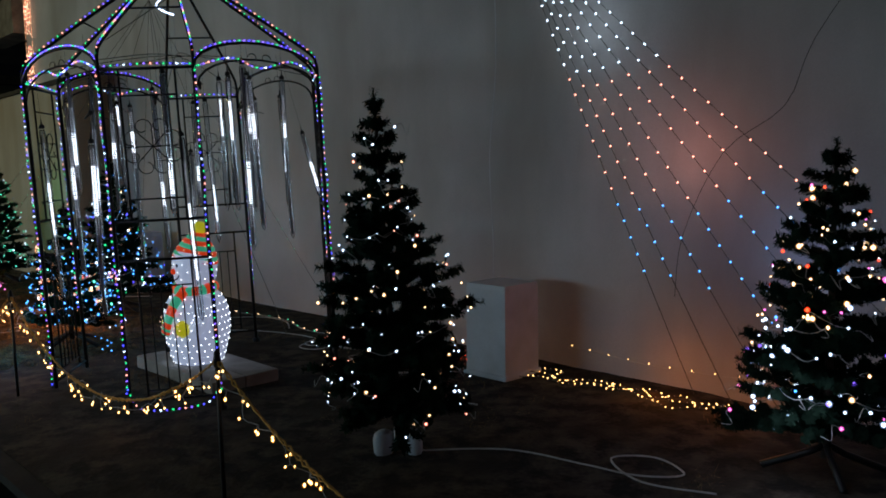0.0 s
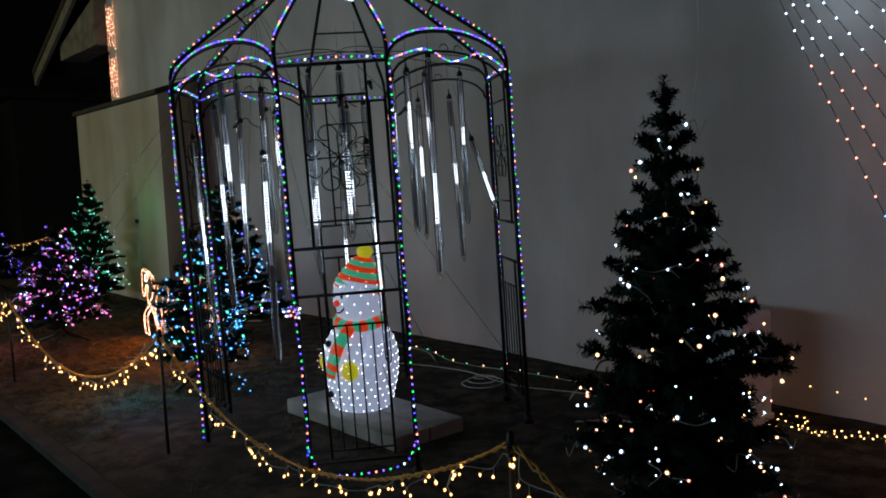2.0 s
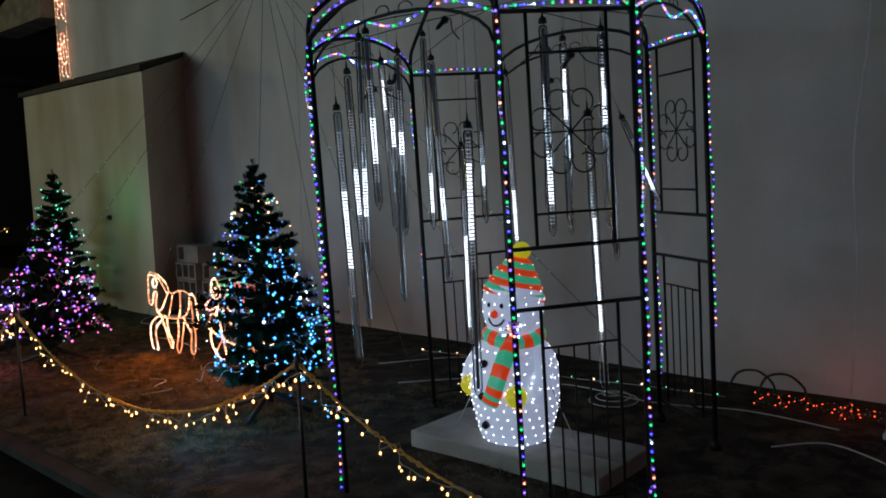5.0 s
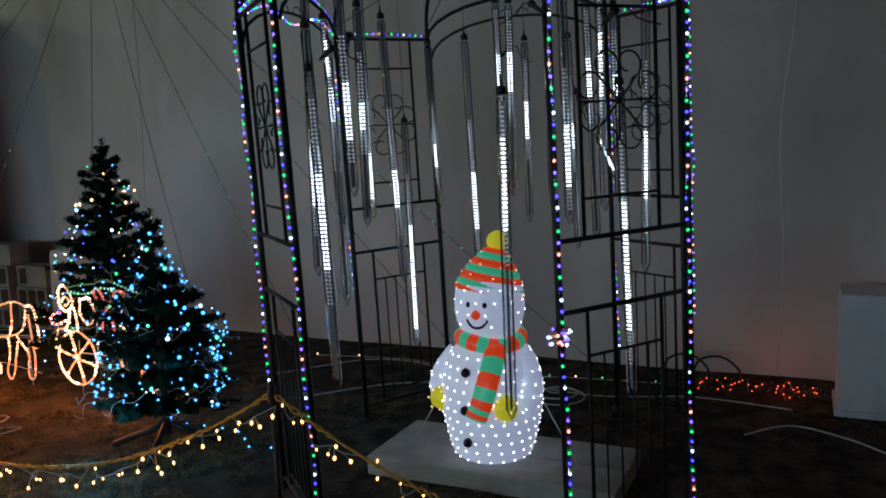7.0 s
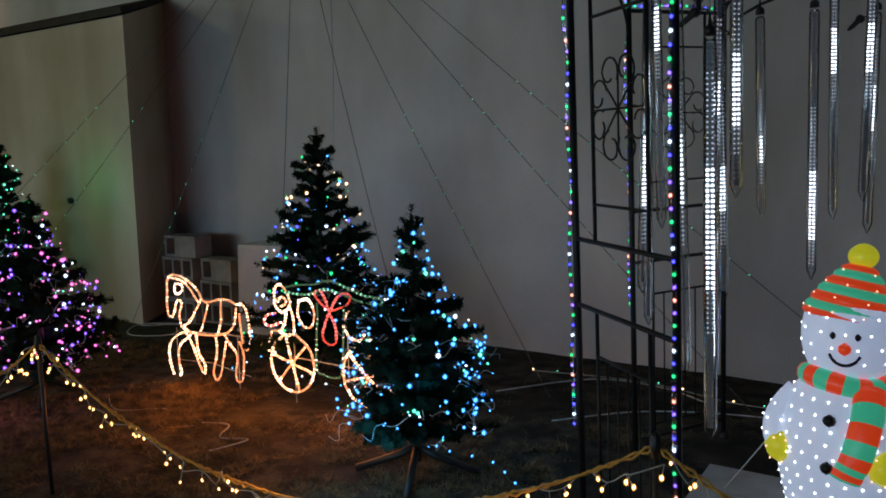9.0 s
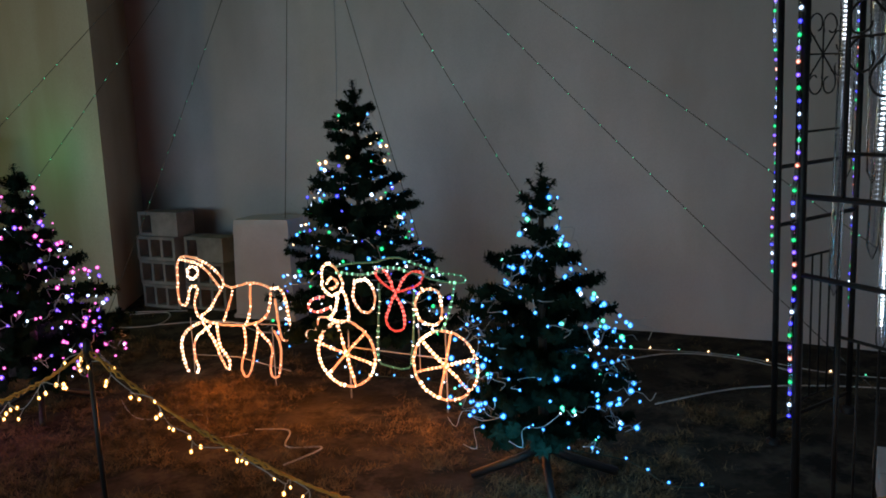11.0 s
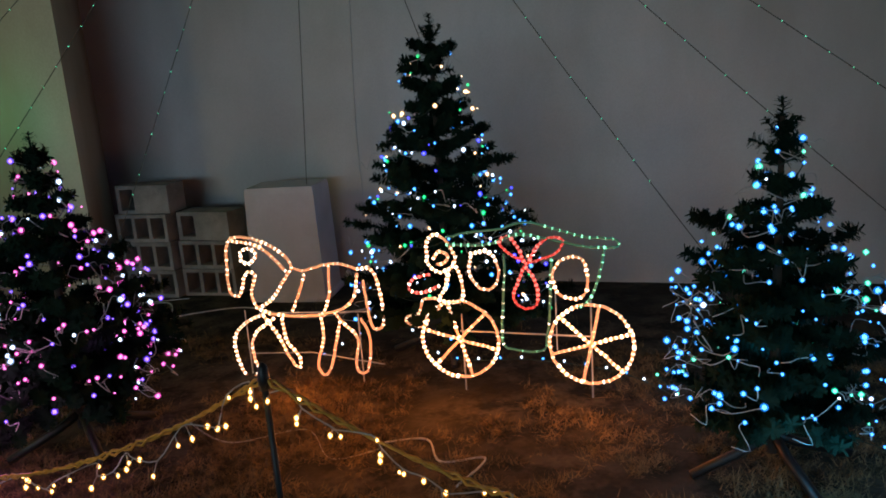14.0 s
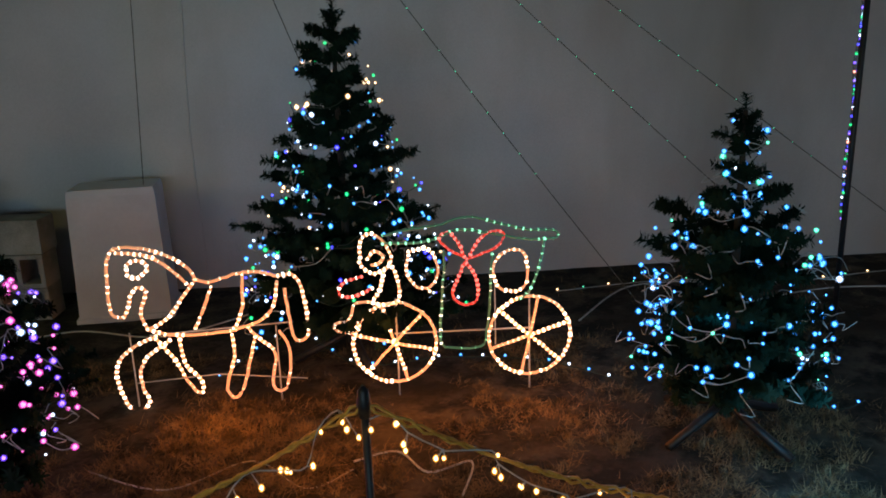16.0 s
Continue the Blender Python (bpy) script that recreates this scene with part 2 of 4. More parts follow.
# ---- mesh helpers ----
class Build:
    """Collects tubes, balls, boxes and lathes into one mesh with several materials."""

    def __init__(self, *mats):
        self.v, self.f, self.k, self.mats, self.smooth = [], [], [], list(mats), True

    def slot(self, mat):
        if mat not in self.mats:
            self.mats.append(mat)
        return self.mats.index(mat)

    def face(self, ids, mat):
        self.f.append(ids)
        self.k.append(self.slot(mat))

    def tube(self, pts, r, mat, n=6, close=False, taper=None):
        pts = [Vector(p) for p in pts]
        m, base = len(pts), len(self.v)
        up = Vector((0.31, 0.17, 0.93))
        for i, p in enumerate(pts):
            a = pts[(i + 1) % m if close else min(i + 1, m - 1)]
            b = pts[(i - 1) % m if close else max(i - 1, 0)]
            t = (a - b)
            t = t.normalized() if t.length > 1e-9 else Vector((0, 0, 1))
            x = t.cross(up)
            if x.length < 0.25:
                x = t.cross(Vector((0.9, -0.3, 0.1)))
            x.normalize()
            y = t.cross(x)
            rr = r if taper is None else r + (taper - r) * i / max(1, m - 1)
            for j in range(n):
                w = 2 * math.pi * j / n
                self.v.append(p + x * (rr * math.cos(w)) + y * (rr * math.sin(w)))
        for i in range(m if close else m - 1):
            for j in range(n):
                q = (i + 1) % m
                self.face((base + i * n + j, base + i * n + (j + 1) % n, base + q * n + (j + 1) % n, base + q * n + j), mat)
        if not close:
            self.face(tuple(base + j for j in reversed(range(n))), mat)
            self.face(tuple(base + (m - 1) * n + j for j in range(n)), mat)

    def ball(self, p, r, mat, stretch=1.0, fine=False):
        base, p = len(self.v), Vector(p)
        rings, n = ((0.5, 0.8), (0.0, 1.0), (-0.5, 0.8)) if fine else ((0.35, 0.85), (-0.35, 0.85)), 8 if fine else 5
        self.v.append(p + Vector((0, 0, r * stretch)))
        for z, w in rings:
            for j in range(n):
                a = 2 * math.pi * j / n
                self.v.append(p + Vector((r * w * math.cos(a), r * w * math.sin(a), r * z * stretch)))
        self.v.append(p - Vector((0, 0, r * stretch)))
        last = len(self.v) - 1
        for j in range(n):
            q = (j + 1) % n
            self.face((base, base + 1 + j, base + 1 + q), mat)
            for i in range(len(rings) - 1):
                o = base + 1 + i * n
                self.face((o + j, o + n + j, o + n + q, o + q), mat)
            o = base + 1 + (len(rings) - 1) * n
            self.face((o + j, last, o + q), mat)

    def bulb(self, p, r, mat, stretch=1.0):
        """A diode in a translucent coloured shell that imitates its halo."""
        self.ball(p, r * 0.72, mat, stretch)
        if mat in HALOS:
            self.ball(p, r * 1.1, HALOS[mat], stretch, True)

    def box(self, lo, hi, mat, m=None):
        base = len(self.v)
        for z in (lo[2], hi[2]):
            for x, y in ((lo[0], lo[1]), (hi[0], lo[1]), (hi[0], hi[1]), (lo[0], hi[1])):
                p = Vector((x, y, z))
                self.v.append(m @ p if m else p)
        for ids in ((3, 2, 1, 0), (4, 5, 6, 7), (0, 1, 5, 4), (1, 2, 6, 5), (2, 3, 7, 6), (3, 0, 4, 7)):
            self.face(tuple(base + i for i in ids), mat)

    def lathe(self, profile, mat, n=32, bend=None):
        """profile: (radius, z) from below to above. bend(z) gives a sideways shift."""
        base, m = len(self.v), len(profile)
        for r, z in profile:
            o = bend(z) if bend else (0, 0)
            for j in range(n):
                a = 2 * math.pi * j / n
                self.v.append(Vector((o[0] + r * math.cos(a), o[1] + r * math.sin(a), z)))
        for i in range(m - 1):
            for j in range(n):
                q = (j + 1) % n
                self.face((base + i * n + j, base + i * n + q, base + (i + 1) * n + q, base + (i + 1) * n + j), mat)
        self.face(tuple(base + j for j in reversed(range(n))), mat)
        self.face(tuple(base + (m - 1) * n + j for j in range(n)), mat)

    def link(self, name, parent=None, label="", smooth=True, kind="", bevel=0.0):
        me = bpy.data.meshes.new(name)
        me.from_pydata([tuple(p) for p in self.v], [], self.f)
        for m in self.mats:
            me.materials.append(m)
        me.polygons.foreach_set("material_index", self.k)
        me.polygons.foreach_set("use_smooth", [smooth] * len(self.f))
        me.update()
        ob = new(name, me)
        if parent:
            ob.parent = parent
        if bevel:
            mod = ob.modifiers.new("bevel", "BEVEL")
            mod.width, mod.segments = bevel, 2
        return tagged(ob, label, kind=kind)


def thing(name, m, label, category, group=""):
    ob = new(name)
    ob.empty_display_size = 0.1
    ob.matrix_world = m
    return tagged(ob, label, category, group)


def smooth_path(pts, steps=6, close=False):
    """A Catmull-Rom curve through the points."""
    pts = [Vector(p) for p in pts]
    n, out = len(pts), []
    for i in range(n if close else n - 1):
        p0 = pts[(i - 1) % n] if close or i > 0 else pts[0]
        p1, p2 = pts[i], pts[(i + 1) % n]
        p3 = pts[(i + 2) % n] if close or i + 2 < n else pts[-1]
        for k in range(steps):
            t = k / steps
            out.append(0.5 * (2 * p1 + (p2 - p0) * t + (2 * p0 - 5 * p1 + 4 * p2 - p3) * t * t + (3 * p1 - p0 - 3 * p2 + p3) * t ** 3))
    if not close:
        out.append(pts[-1])
    return out


def along(pts, gap, start=0.0):
    """Points at even steps along a line."""
    out, left = [], start
    for a, b in zip(pts, pts[1:]):
        a, b = Vector(a), Vector(b)
        length = (b - a).length
        while left < length:
            out.append(a.lerp(b, left / length))
            left += gap
        left -= length
    return out


def arc(a, b, rise, steps=10):
    """A half-ellipse from a to b."""
    a, b = Vector(a), Vector(b)
    return [a.lerp(b, 0.5 - 0.5 * math.cos(math.pi * i / steps)) + Vector((0, 0, rise * math.sin(math.pi * i / steps))) for i in range(steps + 1)]


def plate(name, pts, z0, z1, mat, label, kind="structure"):
    """A flat slab with a given outline in plan."""
    b = Build(mat)
    n = len(pts)
    b.v = [Vector((p[0], p[1], z)) for z in (z0, z1) for p in pts]
    b.face(tuple(reversed(range(n))), mat)
    b.face(tuple(range(n, 2 * n)), mat)
    for i in range(n):
        q = (i + 1) % n
        b.face((i, q, n + q, n + i), mat)
    return tagged(b.link(name, smooth=False), label, kind=kind)


rng = random.Random(7)


# ---- ground ----
def ground_height(s, d):
    w = noise.noise((s * 0.9, d * 0.9, 0.3)) * 0.018 + noise.noise((s * 4, d * 4, 2.0)) * 0.007
    return w + 0.012


def lawn():
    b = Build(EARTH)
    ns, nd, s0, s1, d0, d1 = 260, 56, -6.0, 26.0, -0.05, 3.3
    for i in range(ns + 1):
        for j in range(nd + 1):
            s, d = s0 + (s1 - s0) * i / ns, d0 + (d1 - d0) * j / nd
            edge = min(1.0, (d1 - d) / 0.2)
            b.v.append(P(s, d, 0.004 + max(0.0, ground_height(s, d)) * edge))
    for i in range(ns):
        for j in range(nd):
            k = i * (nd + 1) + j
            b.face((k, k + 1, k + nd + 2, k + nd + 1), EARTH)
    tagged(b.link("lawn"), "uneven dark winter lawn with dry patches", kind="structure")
    g = Build(STRAW)
    for k in range(230000):
        s, d = (rng.uniform(0.2, 12.5), rng.uniform(0.1, 3.3)) if k < 80000 else (rng.uniform(5.8, 10.6), rng.uniform(1.2, 3.3))
        bare = 0.65 if s < 4.6 else 0.35 if s < 6.0 or d < 1.1 else 0.0
        if noise.noise((s * 1.6, d * 1.6, 5.0)) + 0.9 * noise.noise((s * 7, d * 7, 1.0)) < rng.uniform(-0.2, 0.4) + bare:
            continue
        p = P(s, d, 0.006 + max(0.0, ground_height(s, d)))
        a, lean, l = rng.uniform(0, 6.28), rng.uniform(0.7, 1.5), rng.uniform(0.015, 0.06)
        way = Vector((math.cos(a) * math.sin(lean), math.sin(a) * math.sin(lean), math.cos(lean)))
        side = Vector((-math.sin(a), math.cos(a), 0)) * rng.uniform(0.0012, 0.0026)
        k = len(g.v)
        g.v += [p - side, p + side, p + way * l]
        g.face((k, k + 1, k + 2), STRAW)
    tagged(g.link("dry_grass", smooth=False), "short matted dry brown grass on the lawn", "grass", kind="stuff")


def big_sheet(name, s0, s1, d0, d1, z0, z1, mat, label):
    return plate(name, [P(s1, d0), P(s1, d1), P(s0, d1), P(s0, d0)], z0, z1, mat, label)


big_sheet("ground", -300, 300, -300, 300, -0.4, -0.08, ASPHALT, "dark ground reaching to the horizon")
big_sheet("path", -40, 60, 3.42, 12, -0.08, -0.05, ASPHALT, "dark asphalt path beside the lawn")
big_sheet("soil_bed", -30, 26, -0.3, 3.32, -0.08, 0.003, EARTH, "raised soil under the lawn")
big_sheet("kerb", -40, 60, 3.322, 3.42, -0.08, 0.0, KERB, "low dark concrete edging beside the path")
lawn()


# ---- the house behind the lawn ----
def wall_piece(name, outline, mat, label):
    """outline: (s, d) corners with z range."""
    pts, z0, z1 = outline
    return plate(name, [P(s, d) for s, d in pts], z0, z1, mat, label)


def main_wall():
    """Gable wall whose top follows the roof."""
    b = Build(PLASTER)
    prof = [(-8, -0.1), (14.3, -0.1), (14.3, 4.55), (8.0, 7.2), (1.0, 4.6), (-8, 4.6)]
    n = len(prof)
    for d in (0.0, -0.25):
        b.v += [P(s, d, z) for s, z in prof]
    b.face(tuple(reversed(range(n))), PLASTER)
    b.face(tuple(range(n, 2 * n)), PLASTER)
    for i in range(n):
        q = (i + 1) % n
        b.face((i, q, n + q, n + i), PLASTER)
    tagged(b.link("wall_main", smooth=False), "tall grey-white rendered house wall with faint stains", kind="structure")


main_wall()


def annex():
    """Low projecting wall with a sloping capped top."""
    b = Build(PLASTER_OLD)
    pts = [(11.0, 0.004), (10.5, 0.8), (13.6, 0.8), (13.6, 0.004)]
    tops = [2.90, 2.62, 2.62, 2.90]
    b.v = [P(s, d, -0.1) for s, d in pts] + [P(s, d, z) for (s, d), z in zip(pts, tops)]
    for ids in ((0, 1, 2, 3), (7, 6, 5, 4), (0, 4, 5, 1), (1, 5, 6, 2), (2, 6, 7, 3), (3, 7, 4, 0)):
        b.face(ids, PLASTER_OLD)
    tagged(b.link("wall_annex", smooth=False), "low projecting yellowed plaster wall", kind="structure")
    c = Build(DARKROOF)
    pts = [(10.98, 0.006), (10.46, 0.84), (13.66, 0.84), (13.66, 0.006)]
    c.v = [P(s, d, z + 0.004) for (s, d), z in zip(pts, tops)] + [P(s, d, z + 0.06) for (s, d), z in zip(pts, tops)]
    for ids in ((0, 1, 2, 3), (7, 6, 5, 4), (0, 4, 5, 1), (1, 5, 6, 2), (2, 6, 7, 3), (3, 7, 4, 0)):
        c.face(ids, DARKROOF)
    tagged(c.link("trim_annex_cap", smooth=False), "dark sloping metal capping on the low wall", kind="structure")


annex()


def roof():
    """Overhanging roof slope with a boxed eave and a barge board."""
    def slab(name, prof, d0, d1, mat, label):
        b = Build(mat)
        n = len(prof)
        for d in (d0, d1):
            b.v += [P(s, d, z) for s, z in prof]
        b.face(tuple(range(n)), mat)
        b.face(tuple(reversed(range(n, 2 * n))), mat)
        for i in range(n):
            q = (i + 1) % n
            b.face((q, i, n + i, n + q), mat)
        tagged(b.link(name, smooth=False), label, kind="structure")
    slab("roof", [(17.5, 3.75), (8.0, 7.73), (8.0, 7.83), (17.5, 3.85)], 0.35, -8, DARKROOF, "dark sloping house roof")
    slab("trim_barge_board", [(17.45, 3.55), (8.0, 7.51), (8.0, 7.72), (17.45, 3.74)], 0.34, 0.28, WOODTRIM, "weathered pale barge board along the roof edge")
    slab("trim_eave", [(16.2, 3.85), (14.31, 3.85), (14.31, 4.6), (16.2, 4.1)], 0.2, -0.2, WOODTRIM, "weathered boxed eave under the roof")


roof()


# ---- artificial trees ----
def artificial_tree(s, d, height, radius, palette, count, label, seed, wire=GREENWIRE, legs=True, low=0.12, size=0.0072, pale=0.35, trunk=0.22, lean=0.0, tip=0.0, prof=None, step=0.118):
    prof = prof or (lambda f: (1 - f) ** 0.85)
    r = random.Random(seed)
    tree = thing("christmas_tree", at(s, d, 0.012) @ pose(0, 0, 0, tip, lean, r.uniform(-20, 20) if not tip else 0), label, "christmas tree", "lit trees on the lawn")
    b = Build(BARK)
    b.tube([(0, 0, 0.06), (0, 0, height * 0.5), (0, 0, height - 0.05)], 0.022, BARK, 8, taper=0.008)
    b.link("trunk", tree)
    if legs:
        for k in range(4):
            a = math.radians(35 + 90 * k)
            b = Build(PLASTIC)
            c, q = math.cos(a), math.sin(a)
            b.tube([(c * 0.015, q * 0.015, 0.12), (c * 0.08, q * 0.08, 0.085), (c * 0.28, q * 0.28, 0.014)], 0.017, PLASTIC, 6)
            b.link("leg", tree)
    # tiers of brush-like branches
    nd = Build(NEEDLE)
    tips = []

    def brush(p, way, length, rad):
        nd.tube([p, p + way * length], 0.004, NEEDLE, 4, taper=0.002)
        side = way.orthogonal().normalized()
        other = way.cross(side)
        for i in range(int(length * 1000)):
            f = r.uniform(0.05, 1.0)
            a = r.uniform(0, 6.283)
            out = side * math.cos(a) + other * math.sin(a)
            q = p + way * (length * f)
            tip = q + (out * r.uniform(0.75, 1.15) + way * r.uniform(0.0, 0.45)) * rad * (1 - 0.12 * f)
            w = way.cross(out) * 0.0042
            k = len(nd.v)
            nd.v.extend((q - w, q + w, tip + w * 0.6, tip - w * 0.6))
            nd.face((k, k + 1, k + 2, k + 3), NEEDLE)

    z, level = trunk, 0
    while z < height - 0.10:
        f = (z - trunk) / (height - trunk)
        reach = radius * prof(f) * r.uniform(0.9, 1.08) + 0.03
        n = max(4, int(10 * (1 - f) + 4))
        off = r.uniform(0, 6.28)
        for i in range(n):
            a = off + 6.283 * i / n + r.uniform(-0.18, 0.18)
            long = reach * r.uniform(0.6, 1.22)
            rise = r.uniform(-0.08, 0.26) + 0.3 * f
            way = Vector((math.cos(a), math.sin(a), rise)).normalized()
            p = Vector((0, 0, z + r.uniform(-0.018, 0.018)))
            brush(p, way, long, 0.033)
            if long > 0.1:
                for sgn in (-1, 1):
                    for g in (0.45, 0.72):
                        if r.random() < 0.8:
                            a2 = a + sgn * r.uniform(0.5, 0.85)
                            w2 = Vector((math.cos(a2), math.sin(a2), rise + r.uniform(0, 0.25))).normalized()
                            brush(p + way * (long * g), w2, long * r.uniform(0.3, 0.45) * (1.3 - g), 0.031)
            tips.append((p, way, long))
        z += step * (1 - 0.35 * f)
    brush(Vector((0, 0, height - 0.17)), Vector((0, 0, 1)), 0.17, 0.03)
    for k in range(4):
        a = k * 1.57 + r.uniform(0, 1)
        brush(Vector((0, 0, height - 0.12)), Vector((math.cos(a) * 0.6, math.sin(a) * 0.6, 0.8)).normalized(), 0.08, 0.024)
    nd.link("crown", tree, kind="stuff", smooth=False)
    # string of lights wound round the crown
    w = Build(wire)
    pts = []
    turns = 7
    for i in range(count):
        f = (i + 0.5) / count
        f = 1 - math.sqrt(1 - f * 0.985)
        zz = low + trunk * 0.6 + f * (height - low - trunk * 0.6)
        fr = max(0.0, min(1.0, (zz - trunk) / (height - trunk)))
        rad = (radius * prof(fr) + 0.03) * r.uniform(0.72, 1.06)
        a = 6.283 * turns * f + 6.283 * r.uniform(-0.5, 0.5) * 0.35 + i * 2.4 * (0 if i % 3 else 1)
        pts.append(Vector((rad * math.cos(a), rad * math.sin(a), zz + r.uniform(-0.04, 0.04))))
    g = Build()
    for i, p in enumerate(pts):
        f = (p.z - low) / (height - low)
        g.bulb(p, size * r.choice((0.5, 0.7, 0.85, 1.0, 1.3)), palette(f, r), 1.1)
    g.link("bulb", tree, kind="stuff")
    for i in range(len(pts) - 1):
        a, c = pts[i], pts[i + 1]
        if (a - c).length < radius * 0.45:
            mid = a.lerp(c, 0.5) + Vector((r.uniform(-0.02, 0.02), r.uniform(-0.02, 0.02), -0.025))
            w.tube(smooth_path([a, mid, c], 3), 0.0018, PALEWIRE if r.random() < pale else wire, 4)
    for p in pts:
        if r.random() < pale:
            a, l = r.uniform(0, 6.28), r.uniform(0.02, 0.045)
            c, q = math.cos(a) * l, math.sin(a) * l
            w.tube(smooth_path([p, p + Vector((c, q, r.uniform(-0.02, 0.02))), p + Vector((c * 1.6 - q, q * 1.6 + c, r.uniform(-0.05, 0.0))), p + Vector((c * 2.2, q * 2.2, r.uniform(-0.05, 0.02)))], 3), 0.0016, PALEWIRE, 4)
    w.link("light_string", tree, kind="stuff")
    return tree


def pal(*weighted):
    mats = [m for m, n in weighted for _ in range(n)]
    return lambda f, r: r.choice(mats)


def spire(f):
    """A thin top over wide tiers."""
    return 0.94 * (1 - 0.28 * f) if f < 0.45 else 0.82 - (f - 0.45) * 2.6 if f < 0.68 else 0.2 - (f - 0.68) * 0.4


def slim(f):
    """A tall slender top that swells in the lower half."""
    return 0.78 + 0.3 * f if f < 0.3 else 0.87 - (f - 0.3) * 1.5 if f < 0.5 else 0.47 - (f - 0.5) * 0.85


artificial_tree(1.17, 0.78, 1.52, 0.42, lambda f, r: r.choice([G_WHITE] * 8 + [G_SKY, G_VIOLET, G_PINK, G_WARM]) if f < 0.42 else r.choice([G_WARM] * 4 + [G_PINK, G_RED, G_WHITE]), 300, "dark green artificial tree with white and reddish lights by the wall", 11, size=0.0095)
tree_d = artificial_tree(2.82, 1.93, 1.80, 0.43, pal((G_WHITE, 6), (G_WARM, 4), (G_SALMON, 1)), 200, "tall dark artificial tree with sparse warm white lights", 12, legs=False, pale=0.3, lean=0.8, tip=4.5, size=0.0062, prof=slim)
artificial_tree(6.66, 2.17, 1.20, 0.34, pal((G_SKY, 13), (G_WHITE, 1), (G_CYAN, 2)), 250, "dark green artificial tree with sky blue lights on folding legs", 13, pale=0.45, size=0.0088, prof=spire, step=0.135)
artificial_tree(8.04, 1.22, 1.60, 0.50, lambda f, r: r.choice([G_WARM] * 4 + [G_GREEN, G_SKY]) if f > 0.7 else r.choice([G_SKY] * 5 + [G_WHITE] * 3 + [G_WARM, G_GREEN, G_BLUE]), 330, "full green artificial tree with blue and white lights behind the carriage", 14, pale=0.35, size=0.0086)
artificial_tree(9.23, 2.40, 1.23, 0.40, pal((G_PINK, 5), (G_VIOLET, 4), (G_WHITE, 2)), 340, "dark artificial tree with pink and violet lights on folding legs", 15, pale=0.45, size=0.0086, prof=lambda f: spire(f) * 0.6 + 0.4 * (1 - f))
artificial_tree(11.57, 1.35, 1.62, 0.42, pal((G_CYAN, 7), (G_WHITE, 1), (G_GREEN, 1)), 230, "green artificial tree with cyan green lights by the low wall", 16)
artificial_tree(14.6, 1.9, 1.25, 0.42, pal((G_BLUE, 8), (G_VIOLET, 3), (G_WHITE, 1)), 150, "small artificial tree with deep blue lights far along the lawn", 17)


def white_weight(x, y, turn):
    b = Build(WHITE)
    b.lathe([(0.055, 0.0), (0.066, 0.02), (0.068, 0.09), (0.058, 0.125), (0.03, 0.14)], WHITE, 14)
    ob = b.link("tree_foot", tree_d, "white plastic foot weight", bevel=0.004)
    ob.matrix_basis = pose(x, y, 0, 0, 0, turn) @ Matrix.Diagonal((0.55, 0.8, 0.9, 1))


for k in range(3):
    white_weight(0.085 * math.cos(k * 2.1 - 1.9), 0.085 * math.sin(k * 2.1 - 1.9), k * 120 - 20)


# ---- gazebo ----
GZ = pose(-1.72, 5.354, 0.0, 0.6, -2.0, 0)
gazebo = thing("gazebo", GZ, "black iron octagonal garden gazebo wrapped in coloured rope lights", "gazebo")
EAVE = 2.03
# octagon of four panels and four open arches
CORNERS = [Vector((x, y, 0)) for x, y in ((-0.14, -0.942), (0.38, -0.877), (0.97, -0.135), (0.86, 0.345), (0.14, 0.965), (-0.385, 0.85), (-0.92, 0.178), (-0.86, -0.392))]
BEADS = [G_BLUE, G_GREEN, G_VIOLET, G_SALMON, G_VIOLET, G_GREEN, G_BLUE, G_WHITE]


def rope_light(pts, parent, mats, gap=0.036, r=0.006, bead=0.0072, name="rope_light", first=0, label="clear rope light with coloured diodes"):
    b = Build(ROPE)
    b.tube(pts, r, ROPE, 6)
    for i, p in enumerate(along(pts, gap)):
        b.bulb(p, bead * 0.9, mats[(i + first) % len(mats)], 1.1)
    return b.link(name, parent, label)


def bar(name, pts, r, parent, n=6, label=""):
    b = Build(IRON)
    b.tube(pts, r, IRON, n)
    return b.link(name, parent, label)


